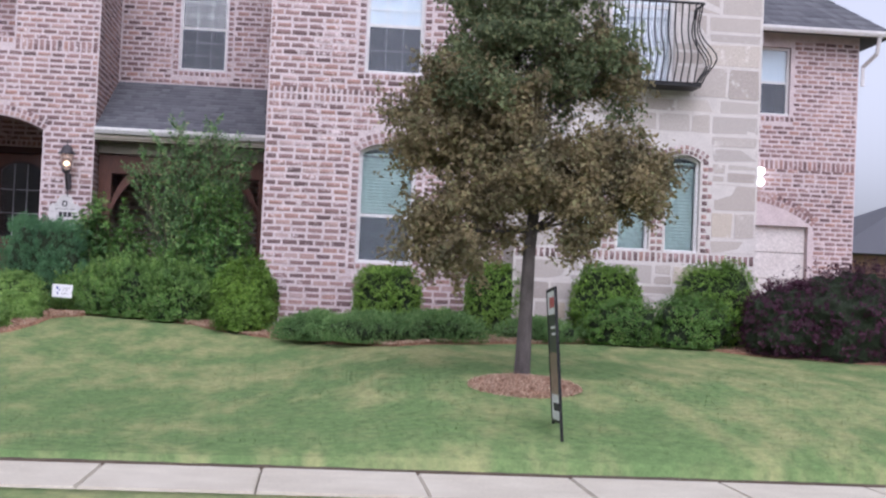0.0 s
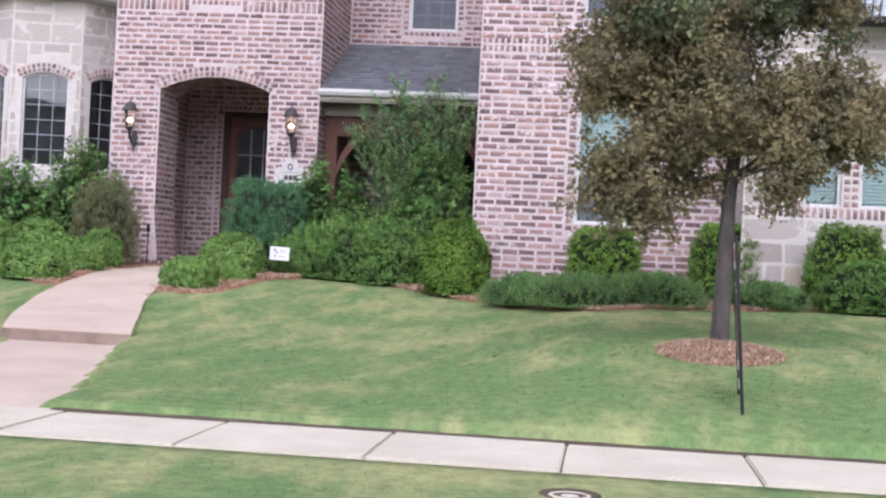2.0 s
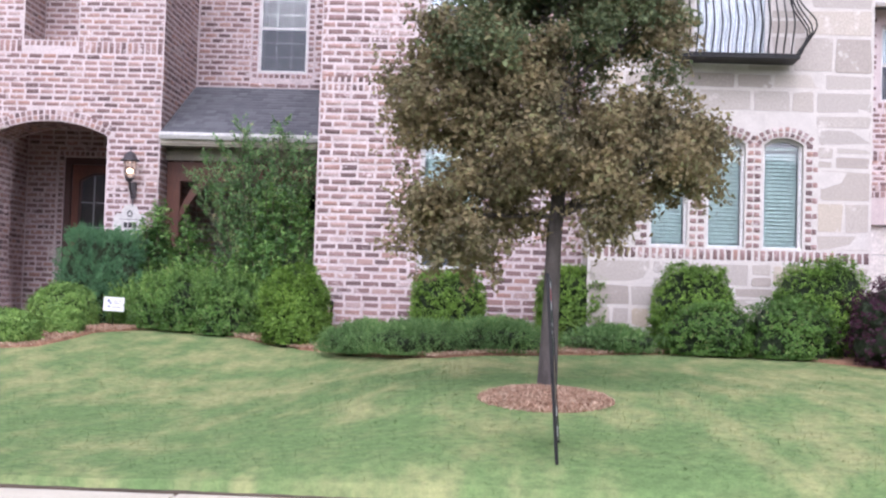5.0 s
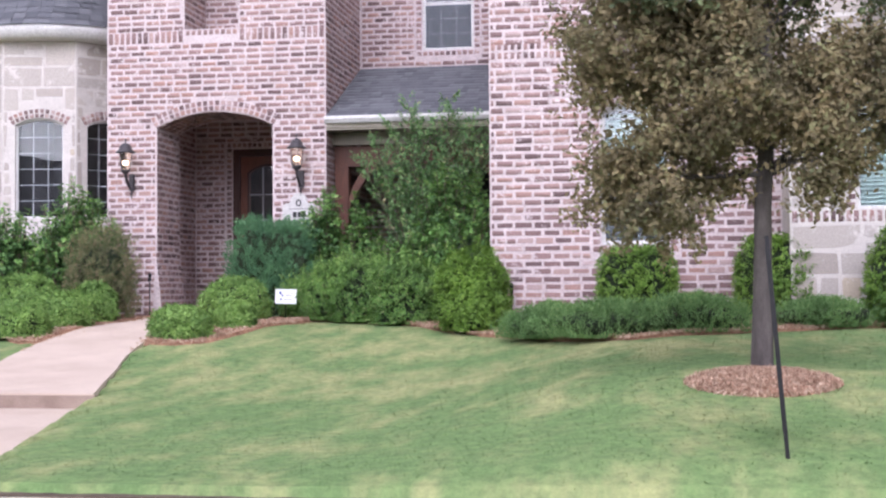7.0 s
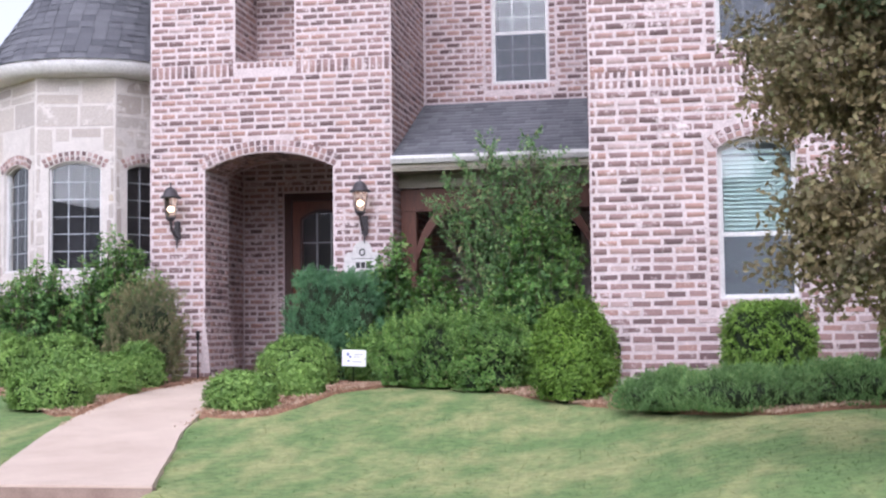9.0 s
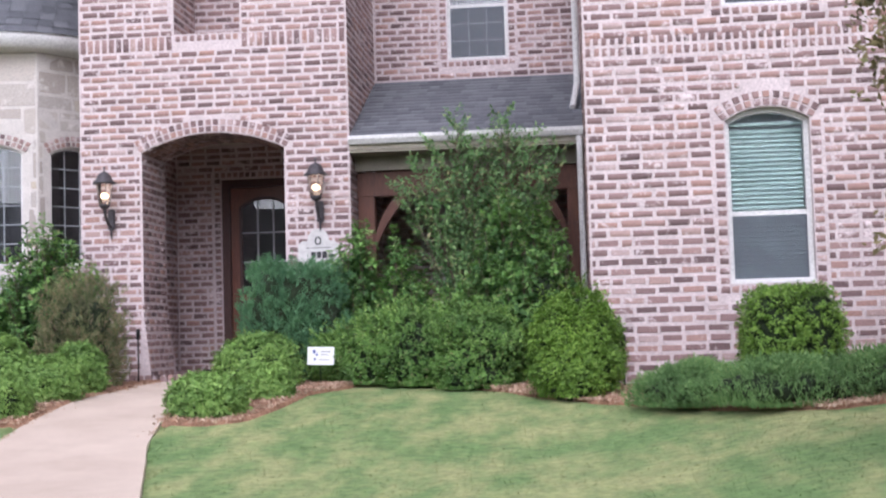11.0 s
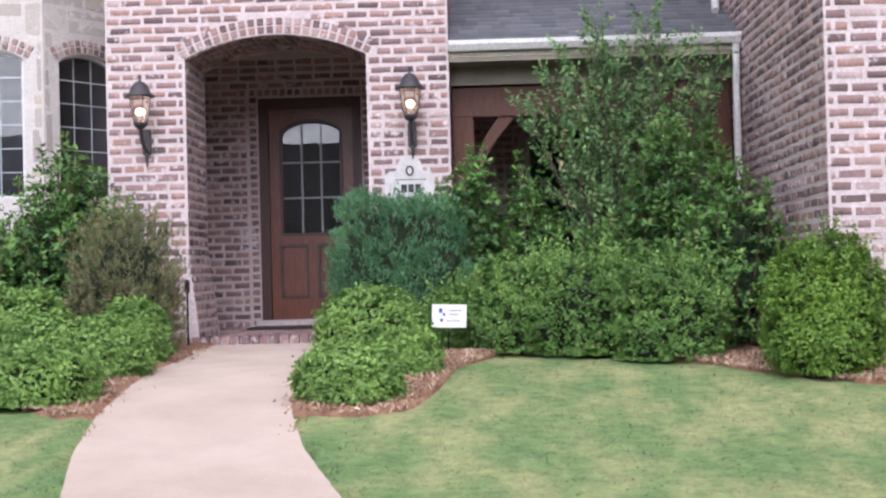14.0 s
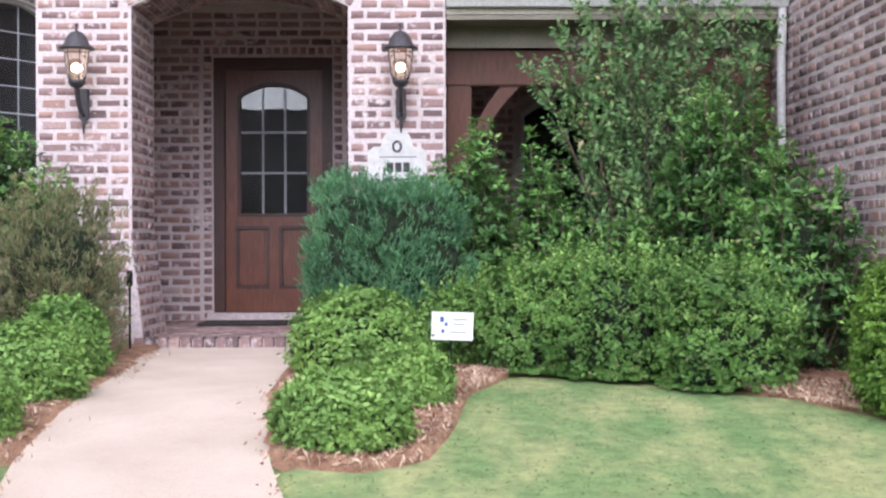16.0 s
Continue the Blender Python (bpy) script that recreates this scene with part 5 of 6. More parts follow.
def shrub(name, label, x, y, rx, ry, h, material, n=2500, leaf=(0.05, 0.026), power=2.3, lump=0.16, spread=0.8, group="", needle=False, core=0.80, fuzz=0.10, tuft=9, shoots=0, young=None):
    """A shrub of leaf tufts on a lumpy form, with stems and a dark core for the shade inside."""
    seed = int(abs(x * 131 + y * 57)) % 9973
    rs = np.random.RandomState(seed)
    z0 = ground_z(x, y)
    t = empty(name, (x, y, z0), label, "shrub", group)
    m = max(1, n // tuft)
    d = rs.normal(0, 1, (m, 3))
    d /= np.linalg.norm(d, axis=1, keepdims=True)
    d[:, 2] = np.where(d[:, 2] < -0.8, -d[:, 2], d[:, 2])
    rz = h * 0.6
    r = form(d, rx, ry, rz, power, lump, seed)
    depth = 1 - np.abs(rs.normal(0, 1, m)) * fuzz * 1.6 + rs.normal(0, fuzz * 0.4, m)
    mid = np.array([x, y, z0 + 0.4 * h])
    c0 = d * (r * depth)[:, None] + mid
    out = d + np.array([0, 0, 0.45])
    k = np.repeat(np.arange(m), tuft)
    if needle:
        off = rs.normal(0, leaf[0] * 0.35, (len(k), 3))
        ax = out[k] * 0.7 + np.array([0, 0, 0.8]) + rs.normal(0, 0.35, (len(k), 3))
        c = c0[k] + off + ax * leaf[0] * rs.uniform(-0.4, 0.5, (len(k), 1))
        c[:, 2] = np.maximum(c[:, 2], z0 + 0.02)
        leaves("foliage", c, out[k] + rs.normal(0, 0.8, (len(k), 3)), leaf[0], leaf[1], material, t, spread, seed, axis=ax)
    else:
        ring = rs.normal(0, 1, (len(k), 3))
        o = out[k] / np.linalg.norm(out[k], axis=1, keepdims=True)
        ring -= o * (ring * o).sum(1, keepdims=True)
        ring /= np.linalg.norm(ring, axis=1, keepdims=True)
        ax = ring + o * rs.uniform(-0.1, 0.9, (len(k), 1))
        c = c0[k] + ax * leaf[0] * 0.62 + o * rs.normal(0, leaf[0] * 0.5, (len(k), 1))
        c[:, 2] = np.maximum(c[:, 2], z0 + 0.02)
        leaves("foliage", c, o - ring * 0.35, leaf[0], leaf[1], material, t, spread * 0.6, seed, axis=ax)
    if shoots:
        ds = rs.normal(0, 1, (shoots, 3))
        ds[:, 2] = np.abs(ds[:, 2]) * 0.9
        ds[:, 1] = -np.abs(ds[:, 1])
        ds /= np.linalg.norm(ds, axis=1, keepdims=True)
        root = ds * (form(ds, rx, ry, rz, power, lump, seed) * 0.95)[:, None] + mid
        way = ds * 0.35 + np.array([0, 0, 1.0]) + rs.normal(0, 0.22, (shoots, 3))
        way /= np.linalg.norm(way, axis=1, keepdims=True)
        tall = rs.uniform(0.04, 0.24, shoots)
        per = 14
        j = np.repeat(np.arange(shoots), per)
        q = np.tile(np.linspace(0.0, 1.0, per), shoots)
        turn = np.tile(np.arange(per) * 2.4, shoots) + j
        ring = np.stack([np.cos(turn), np.sin(turn), 0.55 + 0.8 * q], 1)
        pos = root[j] + way[j] * (q * tall[j])[:, None] + ring * leaf[0] * 0.45
        leaves("young_growth", pos, way[j] - ring * 0.4, leaf[0] * 0.95, leaf[1] * 0.9, young or M_SPROUT, t, 0.4, seed + 1, axis=ring)
    # Added core that stops see-through, coloured dark as shade inside the shrub.
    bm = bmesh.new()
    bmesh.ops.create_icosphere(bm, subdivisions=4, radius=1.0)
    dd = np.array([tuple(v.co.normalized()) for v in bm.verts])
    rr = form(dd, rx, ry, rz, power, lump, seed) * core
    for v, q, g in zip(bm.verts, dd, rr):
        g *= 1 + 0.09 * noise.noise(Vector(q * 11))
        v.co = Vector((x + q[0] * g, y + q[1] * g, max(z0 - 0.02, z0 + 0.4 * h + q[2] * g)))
    part("inner_foliage", bm, M_CORE_SHADE, t)
    st = bmesh.new()
    for _ in range(6):
        a = rs.uniform(0, 6.28)
        tube(st, [(x + 0.1 * rx * math.cos(a), y + 0.1 * ry * math.sin(a), z0 - 0.05), (x + 0.3 * rx * math.cos(a), y + 0.3 * ry * math.sin(a), z0 + h * 0.3), (x + 0.75 * rx * math.cos(a), y + 0.75 * ry * math.sin(a), z0 + h * 0.6)], [0.02, 0.014, 0.005], 5)
    part("stem", st, M_STEM, t)
    return t


def holly(label, x, y, rx, ry, h, stems):
    """A loose shrub of upright stems that carry whorls of leaves; a dark core paints the gaps between."""
    seed = int(abs(x * 131 + y * 57)) % 9973
    rs, rng = np.random.RandomState(seed), random.Random(seed)
    z0 = ground_z(x, y)
    t = empty("holly_shrub", (x, y, z0), label, "shrub")
    spots = {M_HOLLY: [], M_SPROUT: []}
    wood = bmesh.new()
    for k in range(stems):
        a, q = rng.uniform(0, 6.283), math.sqrt(rng.uniform(0.0, 1.0))
        tall = h * (1 - 0.42 * q ** 2) * rng.uniform(0.66, 1.08)
        p0 = Vector((x + 0.3 * rx * q * math.cos(a), y + 0.3 * ry * q * math.sin(a), z0 - 0.03))
        p1 = Vector((x + 0.95 * rx * q * math.cos(a), y + 0.95 * ry * q * math.sin(a), z0 + 0.55 * tall))
        p2 = Vector((x + rx * q * math.cos(a) + rng.uniform(-0.08, 0.08), y + ry * q * math.sin(a) + rng.uniform(-0.06, 0.06), z0 + tall))
        n = int(tall / 0.05)
        line = [p0.lerp(p1, i / n).lerp(p1.lerp(p2, i / n), i / n) for i in range(n + 1)]
        tube(wood, line[::3], 0.006, 4, False)
        for i in range(int(n * 0.12), n + 1):
            way = (line[i] - line[i - 1]).normalized()
            for _ in range(2 if 0.45 * n < i < n - 1 else 1):
                off = Vector((rng.gauss(0, 1), rng.gauss(0, 1), rng.gauss(0, 0.5))) * (0.055 if i < n - 1 else 0.0)
                tip = i > n - 4 or rng.random() < 0.10
                spots[M_SPROUT if tip and rng.random() < 0.8 else M_HOLLY].append((*(line[i] + off), *(way + off * 9).normalized()))
    for material, rows in spots.items():
        rows = np.array(rows)
        per = 7
        j = np.repeat(np.arange(len(rows)), per)
        c0, o = rows[j, :3], rows[j, 3:]
        ring = rs.normal(0, 1, (len(j), 3))
        ring -= o * (ring * o).sum(1, keepdims=True)
        ring /= np.linalg.norm(ring, axis=1, keepdims=True)
        ax = ring + o * rs.uniform(0.0, 1.0, (len(j), 1))
        leaves("foliage" if material is M_HOLLY else "young_growth", c0 + ax * 0.034, o - ring * 0.4, 0.066, 0.027, material, t, 0.35, seed, axis=ax)
    part("stem", wood, M_STEM, t)
    # Added dark core; the shade in the gaps is its colour.
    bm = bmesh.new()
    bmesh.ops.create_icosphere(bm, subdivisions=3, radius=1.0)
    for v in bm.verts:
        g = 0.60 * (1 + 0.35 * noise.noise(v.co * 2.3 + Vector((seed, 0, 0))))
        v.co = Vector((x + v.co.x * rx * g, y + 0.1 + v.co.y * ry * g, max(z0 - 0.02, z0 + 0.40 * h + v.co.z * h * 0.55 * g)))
    part("inner_foliage", bm, M_CORE_SHADE, t)
    return t


SMALL = (0.036, 0.020)
NEEDLE = (0.055, 0.009)
# left bed
LOW = "low bright green clipped shrub on mulch"
G1 = "low shrubs by the walk"
for x, y, rx, ry, h in ((-0.43, -3.85, 0.43, 0.32, 0.38), (-0.21, -2.95, 0.31, 0.27, 0.40), (-0.24, -2.10, 0.25, 0.26, 0.50), (-1.05, -2.3, 0.38, 0.34, 0.62), (-1.95, -1.95, 0.40, 0.36, 0.58), (-0.70, -2.75, 0.26, 0.26, 0.40)):
    shrub("low_shrub", LOW, x, y, rx, ry, h, M_INDIAN, 13000, (0.042, 0.021), group=G1, lump=0.12, tuft=8, fuzz=0.06, core=0.84)
shrub("dry_juniper", "upright olive-brown wispy juniper by the pier", -0.50, -1.3, 0.46, 0.36, 1.24, M_OLDJUN, 17000, NEEDLE, 3.0, 0.14, 0.8, needle=True, core=0.6, fuzz=0.18, tuft=18)
UNDER = "tall dark green shrub below the turret windows"
holly(UNDER, -1.15, -0.6, 0.62, 0.45, 1.85, 70)
holly(UNDER, -2.2, -0.45, 0.70, 0.55, 1.55, 75)
holly(UNDER, -3.3, -0.4, 0.75, 0.55, 1.5, 75)
# right bed
for x, y, rx, ry, h in ((1.63, -4.05, 0.33, 0.28, 0.33), (1.95, -3.15, 0.22, 0.20, 0.28), (1.62, -2.15, 0.42, 0.38, 0.53)):
    shrub("low_shrub", LOW, x, y, rx, ry, h, M_INDIAN, 13000, (0.042, 0.021), group=G1, lump=0.12, tuft=8, fuzz=0.06, core=0.84)
shrub("clipped_juniper", "box-clipped blue-green juniper under the plaque", 1.80, -1.0, 0.58, 0.42, 1.26, M_JUNIPER, 30000, NEEDLE, 6.5, 0.10, 0.9, needle=True, core=0.8, tuft=22)
for x, y, rx, ry, h in ((2.84, -1.68, 0.46, 0.54, 0.69), (3.32, -1.93, 0.52, 0.62, 0.73), (3.86, -2.42, 0.42, 0.58, 0.73), (2.32, -1.35, 0.30, 0.3, 0.50)):
    shrub("hedge_shrub", "dense mid-green hedge shrub along the lawn", x, y, rx, ry, h, M_HEDGE, 24000, SMALL, 2.6, 0.20, core=0.80, fuzz=0.09, shoots=90, young=M_INDIAN)
shrub("ball_boxwood", "rounded yellow-green boxwood at the bay corner", 4.77, -3.42, 0.41, 0.34, 0.92, M_LIME, 26000, (0.034, 0.018), 2.3, 0.14, fuzz=0.08, core=0.85, shoots=60, young=M_LIME, group="clipped boxwoods")
PORCH = "tall loose green shrub in front of the porch"
holly(PORCH, 2.38, -0.80, 0.30, 0.30, 1.80, 34)
holly(PORCH, 2.88, -0.85, 0.32, 0.32, 1.55, 36)
holly(PORCH, 3.45, -1.0, 0.40, 0.34, 1.10, 34)
holly(PORCH, 4.18, -1.10, 0.50, 0.42, 2.02, 62)
holly("loose green shrub beside the bay corner", 4.45, -1.95, 0.45, 0.42, 1.42, 56)
for x, y, rx, h in ((6.57, -3.7, 0.41, 0.80), (8.0, -3.68, 0.40, 0.88)):
    shrub("clipped_boxwood", "square-clipped green boxwood against the brick bay", x, y, rx, 0.36, h, M_LIME, 18000, (0.034, 0.018), 4.5, 0.05, fuzz=0.06, core=0.88, group="clipped boxwoods")
for x, y, rx, h in ((9.24, -4.45, 0.44, 0.95), (10.62, -4.45, 0.52, 1.03)):
    shrub("clipped_boxwood", "rounded green boxwood against the stone bay", x, y, rx, 0.36, h, M_LIME, 18000, (0.034, 0.018), 3.0, 0.1, fuzz=0.07, core=0.86, group="clipped boxwoods")
for x, y, rx, h in ((9.36, -4.75, 0.50, 0.55), (10.2, -4.85, 0.52, 0.62)):
    shrub("hedge_shrub", "low dense green shrub at the lawn edge", x, y, rx, 0.36, h, M_HEDGE, 11500, SMALL, 2.6)
for x, y, rx, ry in ((5.72, -4.40, 0.56, 0.50), (6.35, -5.05, 0.68, 0.62), (7.12, -5.12, 0.62, 0.55)):
    shrub("creeping_juniper", "low spreading green creeping juniper", x, y, rx, ry, 0.31, M_COVER, 19000, (0.05, 0.009), 2.2, 0.25, 0.9, needle=True, core=0.7)
shrub("creeping_juniper", "low spreading green creeping juniper", 8.35, -4.75, 0.58, 0.36, 0.24, M_COVER, 13000, (0.05, 0.009), 2.2, 0.25, 0.9, needle=True, core=0.7)
for x, y, rx, h in ((11.2, -5.4, 0.55, 0.9), (11.9, -5.55, 0.8, 1.15), (13.0, -5.5, 0.9, 1.12)):
    shrub("purple_shrub", "dark purple-leaved spreading shrub", x, y, rx, 0.6, h, M_PURPLE, 10000, SMALL, 2.2, 0.24)


def limb(bm, p0, p1, r0, r1, rng, seg=6, k=5):
    p0, p1 = Vector(p0), Vector(p1)
    pts = [p0.lerp(p1, i / k) + Vector((rng.uniform(-1, 1), rng.uniform(-1, 1), rng.uniform(-0.5, 0.8))) * 0.035 * (p1 - p0).length * (1 if 0 < i < k else 0) for i in range(k + 1)]
    tube(bm, pts, [r0 + (r1 - r0) * i / k for i in range(k + 1)], seg)
    return pts


def crape_myrtle(x, y):
    """Arching stems with side twigs that carry pairs of small leaves."""
    rng, rs = random.Random(8), np.random.RandomState(8)
    z0 = ground_z(x, y)
    t = empty("crape_myrtle", (x, y, z0), "tall loose crape myrtle with bronze tips by the porch", "shrub")
    tips = [(-0.90, 2.10), (-0.72, 2.35), (-0.50, 2.55), (-0.28, 2.85), (-0.20, 2.70), (-0.08, 2.45), (0.08, 2.62), (0.25, 2.88), (0.34, 2.70), (0.45, 2.50), (0.60, 2.60), (0.84, 2.42), (0.72, 2.15), (-0.60, 1.90), (-0.35, 2.2), (0.15, 2.25), (0.5, 2.0), (-0.1, 1.95), (0.3, 1.8), (-0.45, 1.6)]
    cs, ds, ax = [], [], []
    for dx, top in tips:
        dy = rng.uniform(-0.35, 0.22)
        p0 = Vector((x + 0.12 * dx, y + 0.2 * dy, z0 - 0.04))
        p1 = Vector((x + 0.55 * dx, y + 0.7 * dy, 0.62 * top))
        p2 = Vector((x + dx, y + dy, top))
        stem = bmesh.new()
        line = [p0.lerp(p1, q).lerp(p1.lerp(p2, q), q) + Vector((rng.gauss(0, 0.012), rng.gauss(0, 0.012), 0)) for q in np.linspace(0, 1, 15)]
        tube(stem, line, list(np.linspace(0.015, 0.003, 15)), 5)
        for q in np.linspace(0.22, 1.0, 24):
            i = min(13, int(q * 14))
            at = line[i].lerp(line[i + 1], q * 14 - i)
            way = (line[i + 1] - line[i]).normalized()
            for s in (-1, 1):
                b = rng.uniform(0, 6.283)
                out = (Vector((math.cos(b), 0.8 * math.sin(b), 0.15)) + way * 0.8).normalized()
                long = rng.uniform(0.12, 0.34) * (1.15 - 0.75 * q) + 0.05
                end = at + out * long + Vector((0, 0, 0.25 * long))
                if q < 0.9:
                    tube(stem, [at, at.lerp(end, 0.5), end], [0.004, 0.003, 0.0015], 3, False)
                n = int(long / 0.014)
                f = np.linspace(0.15, 1.05, n)[:, None]
                o = np.array(out)
                side = np.cross(o, rs.normal(0, 1, 3))
                side = side / np.linalg.norm(side) * np.where(np.arange(n) % 2, 1, -1)[:, None] + o * 0.7 + rs.normal(0, 0.25, (n, 3))
                cs.append(np.array(at) * (1 - f) + np.array(end) * f + side * 0.022)
                ax.append(side)
                ds.append(np.tile([0, -0.7, 0.8], (n, 1)) + rs.normal(0, 0.35, (n, 3)))
        part("stem", stem, M_STEM, t)
    leaves("foliage", np.concatenate(cs), np.concatenate(ds), 0.054, 0.029, M_MYRTLE, t, 0.4, 5, axis=np.concatenate(ax))


crape_myrtle(3.78, -0.45)


def street_tree(x, y):
    rng, rs = random.Random(21), np.random.RandomState(21)
    z0 = ground_z(x, y)
    t = empty("tree", (x, y, z0), "young tree with bronze-green leaves in a mulch ring", "tree")
    tr = bmesh.new()
    spine = [(x, y, z0 - 0.05), (x, y, z0 + 0.06), (x + 0.01, y, z0 + 0.5), (x + 0.02, y, z0 + 1.1), (x + 0.06, y, z0 + 1.7), (x + 0.05, y + 0.03, z0 + 2.4), (x + 0.0, y, z0 + 3.2), (x, y, z0 + 4.2)]
    tube(tr, spine, [0.105, 0.078, 0.066, 0.058, 0.05, 0.038, 0.025, 0.008], 10)
    trunk = part("trunk", tr, M_BARK, t, smooth=True)
    lobes = [(-0.60, -0.15, 1.30, 0.48, 0.40, 0.36, 26), (-0.85, 0.10, 2.22, 0.42, 0.45, 0.34, 24), (-0.58, -0.20, 2.62, 0.40, 0.42, 0.26, 18), (-0.15, -0.35, 1.95, 0.44, 0.42, 0.42, 24),
             (0.00, 0.45, 1.90, 0.55, 0.45, 0.42, 24), (0.70, -0.05, 1.85, 0.48, 0.45, 0.38, 28), (1.04, 0.10, 1.92, 0.26, 0.35, 0.22, 10), (0.40, -0.25, 1.46, 0.30, 0.30, 0.26, 10),
             (0.05, 0.00, 2.92, 0.60, 0.60, 0.42, 30), (0.60, 0.10, 2.75, 0.40, 0.42, 0.42, 20), (-0.42, 0.05, 3.12, 0.46, 0.48, 0.32, 20), (0.08, 0.00, 3.60, 0.66, 0.60, 0.42, 30), (0.0, 0.0, 4.15, 0.36, 0.36, 0.40, 14)]
    low, high = [[], []], [[], []]
    for dx, dy, h, rx, ry, rz, count in lobes:
        mid = Vector((x + dx, y + dy, z0 + h))
        fork = Vector((x + 0.05, y, z0 + max(1.32, h - 0.25 - 0.35 * math.hypot(dx, dy))))
        lm = bmesh.new()
        limb(lm, fork, mid, 0.022, 0.009, rng, 6, 5)
        part("limb", lm, M_BARK, trunk)
        for k in range(count):
            d = rs.normal(0, 1, 3)
            d *= rs.uniform(0.35, 1.0) ** 0.5 / np.linalg.norm(d)
            c = mid + Vector((d[0] * rx, d[1] * ry, d[2] * rz))
            if k % 3 == 0:
                lm = bmesh.new()
                limb(lm, fork.lerp(mid, 0.75), c, 0.008, 0.003, rng, 4, 3)
                part("limb", lm, M_BARK, trunk)
            m, size = 300, rng.uniform(0.14, 0.23)
            e = rs.normal(0, 1, (m, 3))
            e /= np.linalg.norm(e, axis=1, keepdims=True)
            r = size * rs.uniform(0.08, 1.0, (m, 1)) ** 0.6 * (1 + 0.30 * rs.normal(0, 1, (m, 1)))
            which = high if h + rng.uniform(-0.45, 0.45) > 2.7 else low
            which[0].append(np.array(c) + e * r * np.array([1.1, 1.1, 0.90]))
            which[1].append(e + np.array([0, 0, 0.25]))
            for _ in range(5):
                g = rs.normal(0, 1, 3) + d * 1.2 + np.array([0, 0, -0.25])
                g /= np.linalg.norm(g)
                f = rs.uniform(0.3, 1.0, (26, 1))
                which[0].append(np.array(c) + g * f * size * rs.uniform(1.3, 2.0) + rs.normal(0, 0.022, (26, 3)))
                which[1].append(rs.normal(0, 1, (26, 3)) + np.array([0, 0, 0.5]))
    leaves("crown", np.concatenate(low[0]), np.concatenate(low[1]), 0.046, 0.026, M_TREE, t, 0.7, 31)
    leaves("crown_top", np.concatenate(high[0]), np.concatenate(high[1]), 0.046, 0.026, M_TREETOP, t, 0.7, 32)
    # mulch ring
    bm = bmesh.new()
    rings = []
    for k, (r, dz) in enumerate(((0.02, 0.05), (0.17, 0.043), (0.35, 0.027), (0.51, -0.02))):
        row = []
        for i in range(28):
            a = 6.2832 * i / 28
            rr = r * (1 + 0.12 * noise.noise(Vector((math.cos(a) * 2, math.sin(a) * 2, k))))
            px, py = x - 0.01 + rr * math.cos(a), y - 0.32 + 0.82 * rr * math.sin(a)
            row.append(bm.verts.new((px, py, ground_z(px, py) + dz + 0.012 * noise.noise(Vector((px * 9, py * 9, 0))))))
        rings.append(row)
    for r0, r1 in zip(rings, rings[1:]):
        for i in range(28):
            bm.faces.new((r0[i], r1[i], r1[(i + 1) % 28], r0[(i + 1) % 28]))
    mr = part("mulch_ring", bm, M_MULCH)
    tagged(mr, "low reddish bark mulch mound round the tree", "mulch", kind="structure")


street_tree(7.535, -8.90)


def chips():
    """Bark chips strewn over the beds and the tree ring."""
    rs = np.random.RandomState(5)
    pts = []
    for _ in range(15000):
        x = rs.uniform(1.2, 9.0)
        y = bed_front(x) + rs.uniform(-0.03, 0.9) if x > 2.3 else rs.uniform(-4.6, -2.0)
        if x < 2.3 and (y < bed_front(x) or x < edge_r(y) + 0.02):
            continue
        pts.append((x, y, mulch_z(x, y) + 0.012))
    for _ in range(5000):
        x = rs.uniform(-2.5, 0.45)
        y = bed_left(x) + rs.uniform(-0.03, 1.8)
        if x > edge_l(y) - 0.03:
            continue
        pts.append((x, y, mulch_z(x, y) + 0.012))
    for _ in range(5000):
        a, r = rs.uniform(0, 6.28), 0.50 * math.sqrt(rs.uniform(0, 1))
        x, y = 7.52 + r * math.cos(a), -9.20 + 0.82 * r * math.sin(a)
        pts.append((x, y, ground_z(x, y) + float(np.interp(r, [0, 0.17, 0.33, 0.46], [0.065, 0.058, 0.042, 0.010]))))
    for _ in range(170):
        y = rs.uniform(-5.0, -0.6)
        s = rs.exponential(0.045)
        x = edge_r(y) - s if rs.uniform() < 0.5 and y < -2.2 else edge_l(y) + s
        pts.append((x, y, walk_z(y) + 0.006))
    c = np.array(pts)
    ob = leaves("mulch_chips", c, np.zeros_like(c) + np.array([1.0, 0, 0]), 0.055, 0.014, M_CHIP, None, 1.0, 6)
    tagged(ob, "loose reddish bark chips on the beds", "mulch chips", kind="stuff")


chips()


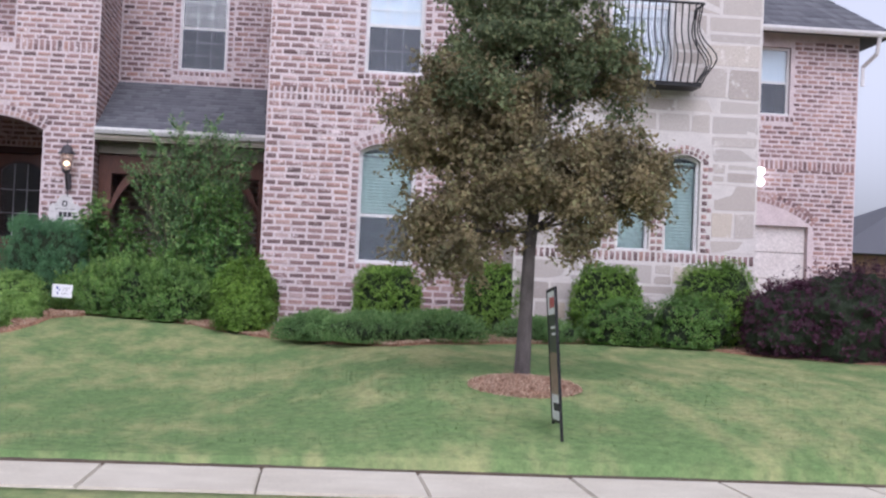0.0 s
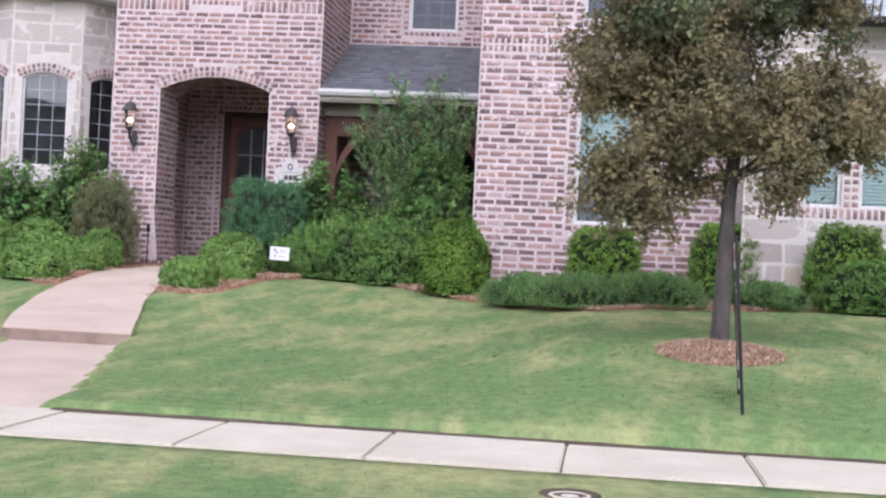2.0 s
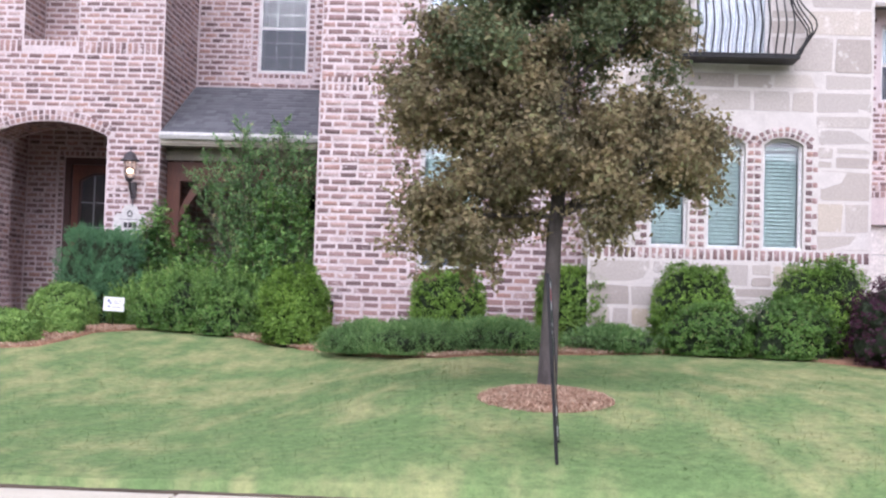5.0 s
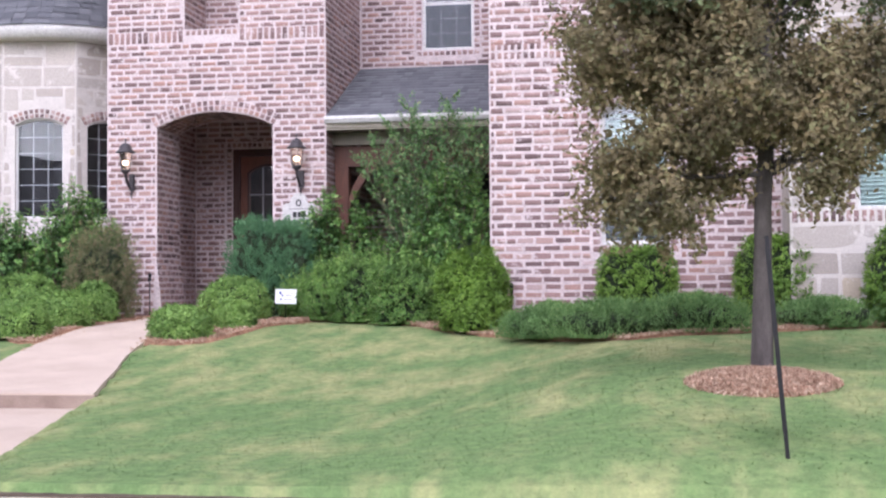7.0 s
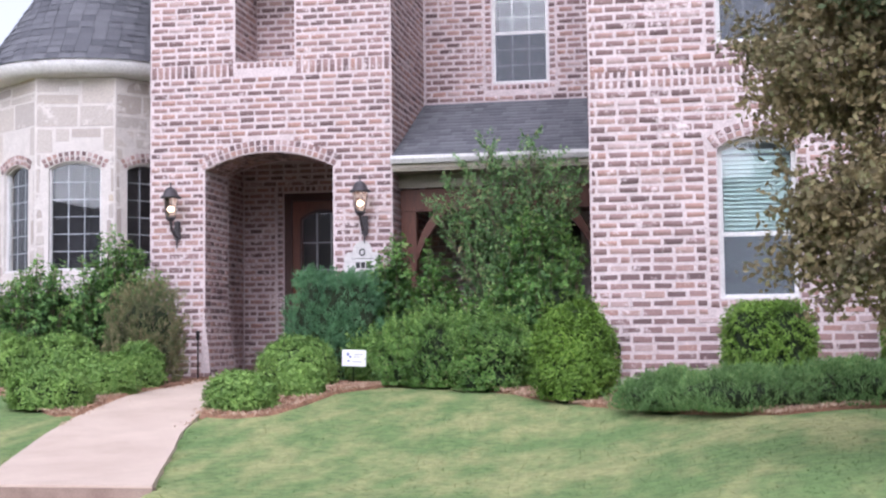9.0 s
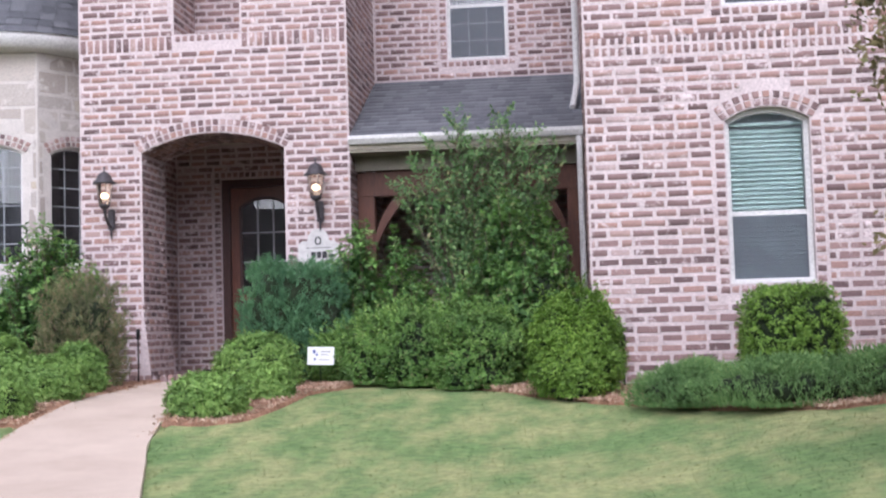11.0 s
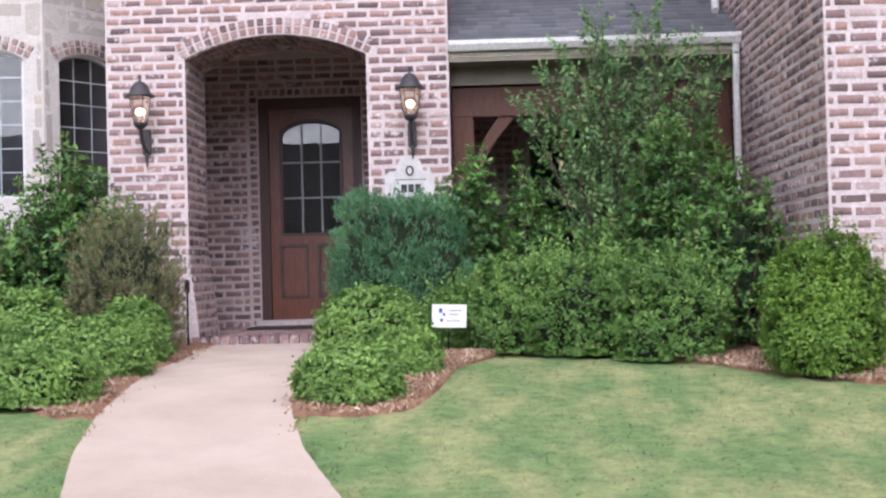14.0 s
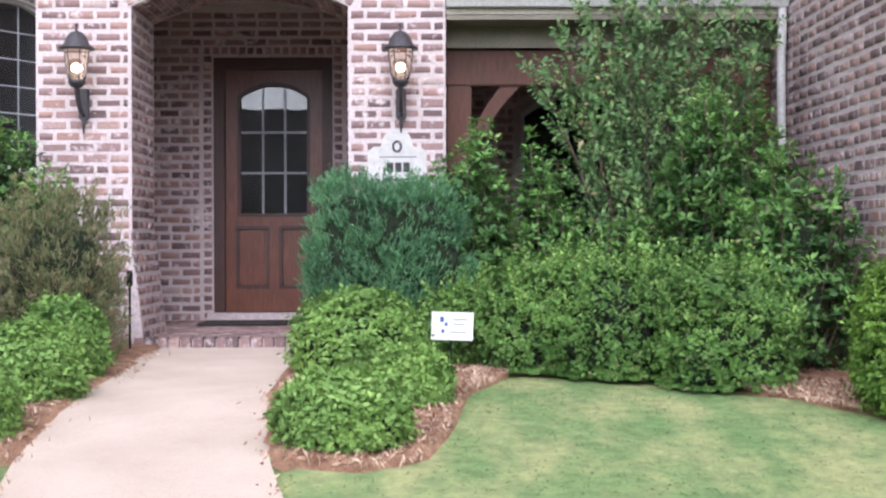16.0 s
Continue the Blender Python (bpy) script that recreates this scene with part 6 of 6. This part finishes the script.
def grass():
    """Short blades over the lawn that the camera passes."""
    rs = np.random.RandomState(9)
    n = 260000
    x, y = rs.uniform(-2, 14, n), rs.uniform(-11.40, -1.95, n)
    fr = np.interp(x, BED_X, BED_Y)
    lf = np.interp(x, [-9, -3, -1.5, -0.7, -0.1, 0.4], [-2.2, -2.5, -2.9, -3.85, -4.40, -4.2])
    el, er = np.interp(y, WALK_Y, WALK_L), np.interp(y, WALK_Y, WALK_R)
    ok = ~((x > el - 0.01) & (x < er + 0.01)) & np.where(x > er, y < fr - 0.02, y < lf - 0.02)
    ok &= (x - 7.52) ** 2 + ((y + 9.20) / 0.82) ** 2 > 0.19
    x2, y2 = rs.uniform(-2, 14, 45000), rs.uniform(-14.6, -12.6, 45000)
    x, y = np.concatenate([x[ok], x2]), np.concatenate([y[ok], y2])
    z = np.array([ground_z(a, b) for a, b in zip(x, y)])
    k = len(x)
    a = rs.uniform(0, 2 * math.pi, k)
    ln = rs.uniform(0.016, 0.034, k)
    h = ln * rs.uniform(0.08, 0.35, k)
    w = 0.0045
    ux, uy = -np.sin(a) * w, np.cos(a) * w
    lx, ly = np.cos(a) * ln, np.sin(a) * ln
    v = np.stack([np.stack([x - ux, y - uy, z - 0.004], 1), np.stack([x + ux, y + uy, z - 0.004], 1), np.stack([x + lx, y + ly, z + h], 1)], 1).reshape(-1, 3)
    g = arrays("grass", v, np.arange(3 * k).reshape(-1, 3), M_TURF)
    tagged(g, "short lawn grass blades", "grass", kind="stuff")


grass()


# ---- small things in the garden ----
def panel_box(name, dims, material, parent, label="", m=None):
    b = box_bm(bmesh.new(), *dims, bevel=0.002)
    if m is not None:
        b.transform(m)
    return part(name, b, material, parent, label)


def small_sign():
    x, y = 2.21, -1.98
    z = ground_z(x, y)
    t = empty("yard_sign", (x, y, z), "small white yard sign on a thin dark post", "sign")
    m = Matrix.Translation((x, y, 0.03)) @ Matrix.Rotation(radians(2), 4, "Y")
    brd = panel_box("board", (-0.135, 0.135, -0.006, 0.006, 0.185, 0.365), M_SIGN_WHITE, t, m=m)
    for a, b, c, d in ((-0.08, -0.055, 0.30, 0.335), (-0.05, -0.03, 0.275, 0.30), (-0.07, -0.05, 0.23, 0.255)):
        panel_box("bar", (a, b, -0.009, -0.006, c, d), M_BLUE, brd, m=m)
    for a, b, c, d in ((0.0, 0.10, 0.315, 0.321), (0.0, 0.08, 0.285, 0.290), (-0.02, 0.09, 0.235, 0.240)):
        panel_box("bar", (a, b, -0.009, -0.006, c, d), M_INK, brd, m=m)
    part("post", tube(bmesh.new(), [(x, y + 0.012, z - 0.1), (x, y + 0.012, 0.33)], 0.005, 6), M_IRON, t)


small_sign()


def sale_sign(x, y):
    """Tall narrow framed sign on two legs, turned nearly edge-on to the street."""
    z = ground_z(x, y)
    t = empty("sale_sign", (x, y, z), "tall narrow dark sign board in a black stake frame", "sign")
    m = Matrix.Translation((x, y, z)) @ Matrix.Rotation(radians(86.5), 4, "Z") @ Matrix.Rotation(radians(-4.5), 4, "X") @ Matrix.Rotation(radians(3), 4, "Y")
    w = 0.54
    for u in (0.0, w):
        b = box_bm(bmesh.new(), u - 0.011, u + 0.011, -0.011, 0.011, -0.12, 1.15, 0.002)
        b.transform(m)
        part("leg", b, M_IRON, t)
    for v in (0.14, 1.14):
        b = box_bm(bmesh.new(), 0.011, w - 0.011, -0.008, 0.008, v - 0.01, v + 0.01)
        b.transform(m)
        part("cross_bar", b, M_IRON, t)
    boards = {}
    for nm, c, d, mat in (("lower_panel", 0.15, 0.34, M_SIGN_WHITE), ("photo_panel", 0.342, 0.66, M_SIGN_BROWN), ("middle_panel", 0.662, 0.95, M_SIGN_GREEN), ("top_panel", 0.952, 1.128, M_SIGN_WHITE)):
        boards[nm] = panel_box(nm, (0.012, w - 0.012, -0.005, 0.005, c, d), mat, t, m=m)
    for a, b_, c, d, mat, on in ((0.08, 0.38, 1.0, 1.08, M_SIGN_RED, "top_panel"), (0.08, 0.36, 0.84, 0.86, M_SIGN_WHITE, "middle_panel"), (0.08, 0.30, 0.79, 0.81, M_SIGN_WHITE, "middle_panel"), (0.06, 0.40, 0.22, 0.28, M_INK, "lower_panel")):
        for s in (-1, 1):
            lo, hi = sorted((s * 0.005, s * 0.008))
            panel_box("bar", (a, b_, lo, hi, c, d), mat, boards[on], m=m)


sale_sign(7.53, -11.0)


def path_stake(x, y, h):
    z = ground_z(x, y)
    t = empty("path_light", (x, y, z), "thin black garden stake light", "path light", "garden stake lights")
    part("stake", tube(bmesh.new(), [(x, y, z - 0.05), (x, y, z + h - 0.1)], 0.010, 6), M_IRON, t)
    part("head", lathe(bmesh.new(), [(0.018, -0.12), (0.024, -0.1), (0.024, -0.02), (0.016, 0.0)], (x, y, z + h), 10), M_IRON, t, smooth=True)


def verge_lid(x, y):
    z = ground_z(x, y)
    t = empty("utility_lid", (x, y, z), "small pale concrete utility lid sunk in the grass verge", "utility lid")
    part("rim", lathe(bmesh.new(), [(0.105, -0.05), (0.105, 0.008), (0.090, 0.012), (0.086, 0.004)], (x, y, z), 24), M_CONC, t)
    part("lid", lathe(bmesh.new(), [(0.085, -0.02), (0.085, 0.005), (0.004, 0.007)], (x, y, z), 24), M_CONC, t)
    part("bare_soil", lathe(bmesh.new(), [(0.17, -0.012), (0.15, 0.006), (0.10, 0.006)], (x, y + 0.06, z), 20), M_SOIL, t, "dark bare soil round the lid")


verge_lid(6.50, -13.24)
path_stake(-0.17, -0.45, 0.62)
path_stake(5.18, -3.25, 0.50)

# ---- bricks of the walls ----
singles = {}
UNIT = []
for var in range(6):
    v, f = brick_mesh([(0.0, 0.0, 0.094, 0.0300)] * (var + 1), Matrix.Identity(4))
    me = bpy.data.meshes.new("brick")
    me.from_pydata([tuple(p) for p in v[-8:]], [], [tuple(int(i) for i in q) for q in f[:5]])
    me.materials.append(M_BRICK)
    UNIT.append(me)
for parent, bricks, m, single in WALL_BRICKS:
    rest = []
    for b in bricks:
        if single and single(b[0], b[1]) and b[2] > 0.075 and singles.get(parent.name, 0) < 290:
            singles[parent.name] = singles.get(parent.name, 0) + 1
            o = new("brick", UNIT[RNG.randrange(6)])
            o.parent = parent
            o.matrix_parent_inverse = parent.matrix_basis.inverted()
            o.matrix_basis = m @ Matrix.Translation((b[0], b[1], RNG.uniform(-0.002, 0.002))) @ Matrix.Diagonal((b[2] / 0.094, b[3] / 0.030, 1, 1))
        else:
            rest.append(b)
    if rest:
        v, f = brick_mesh(rest, m)
        arrays("brickwork", v, f, M_BRICKS, parent, kind="stuff")
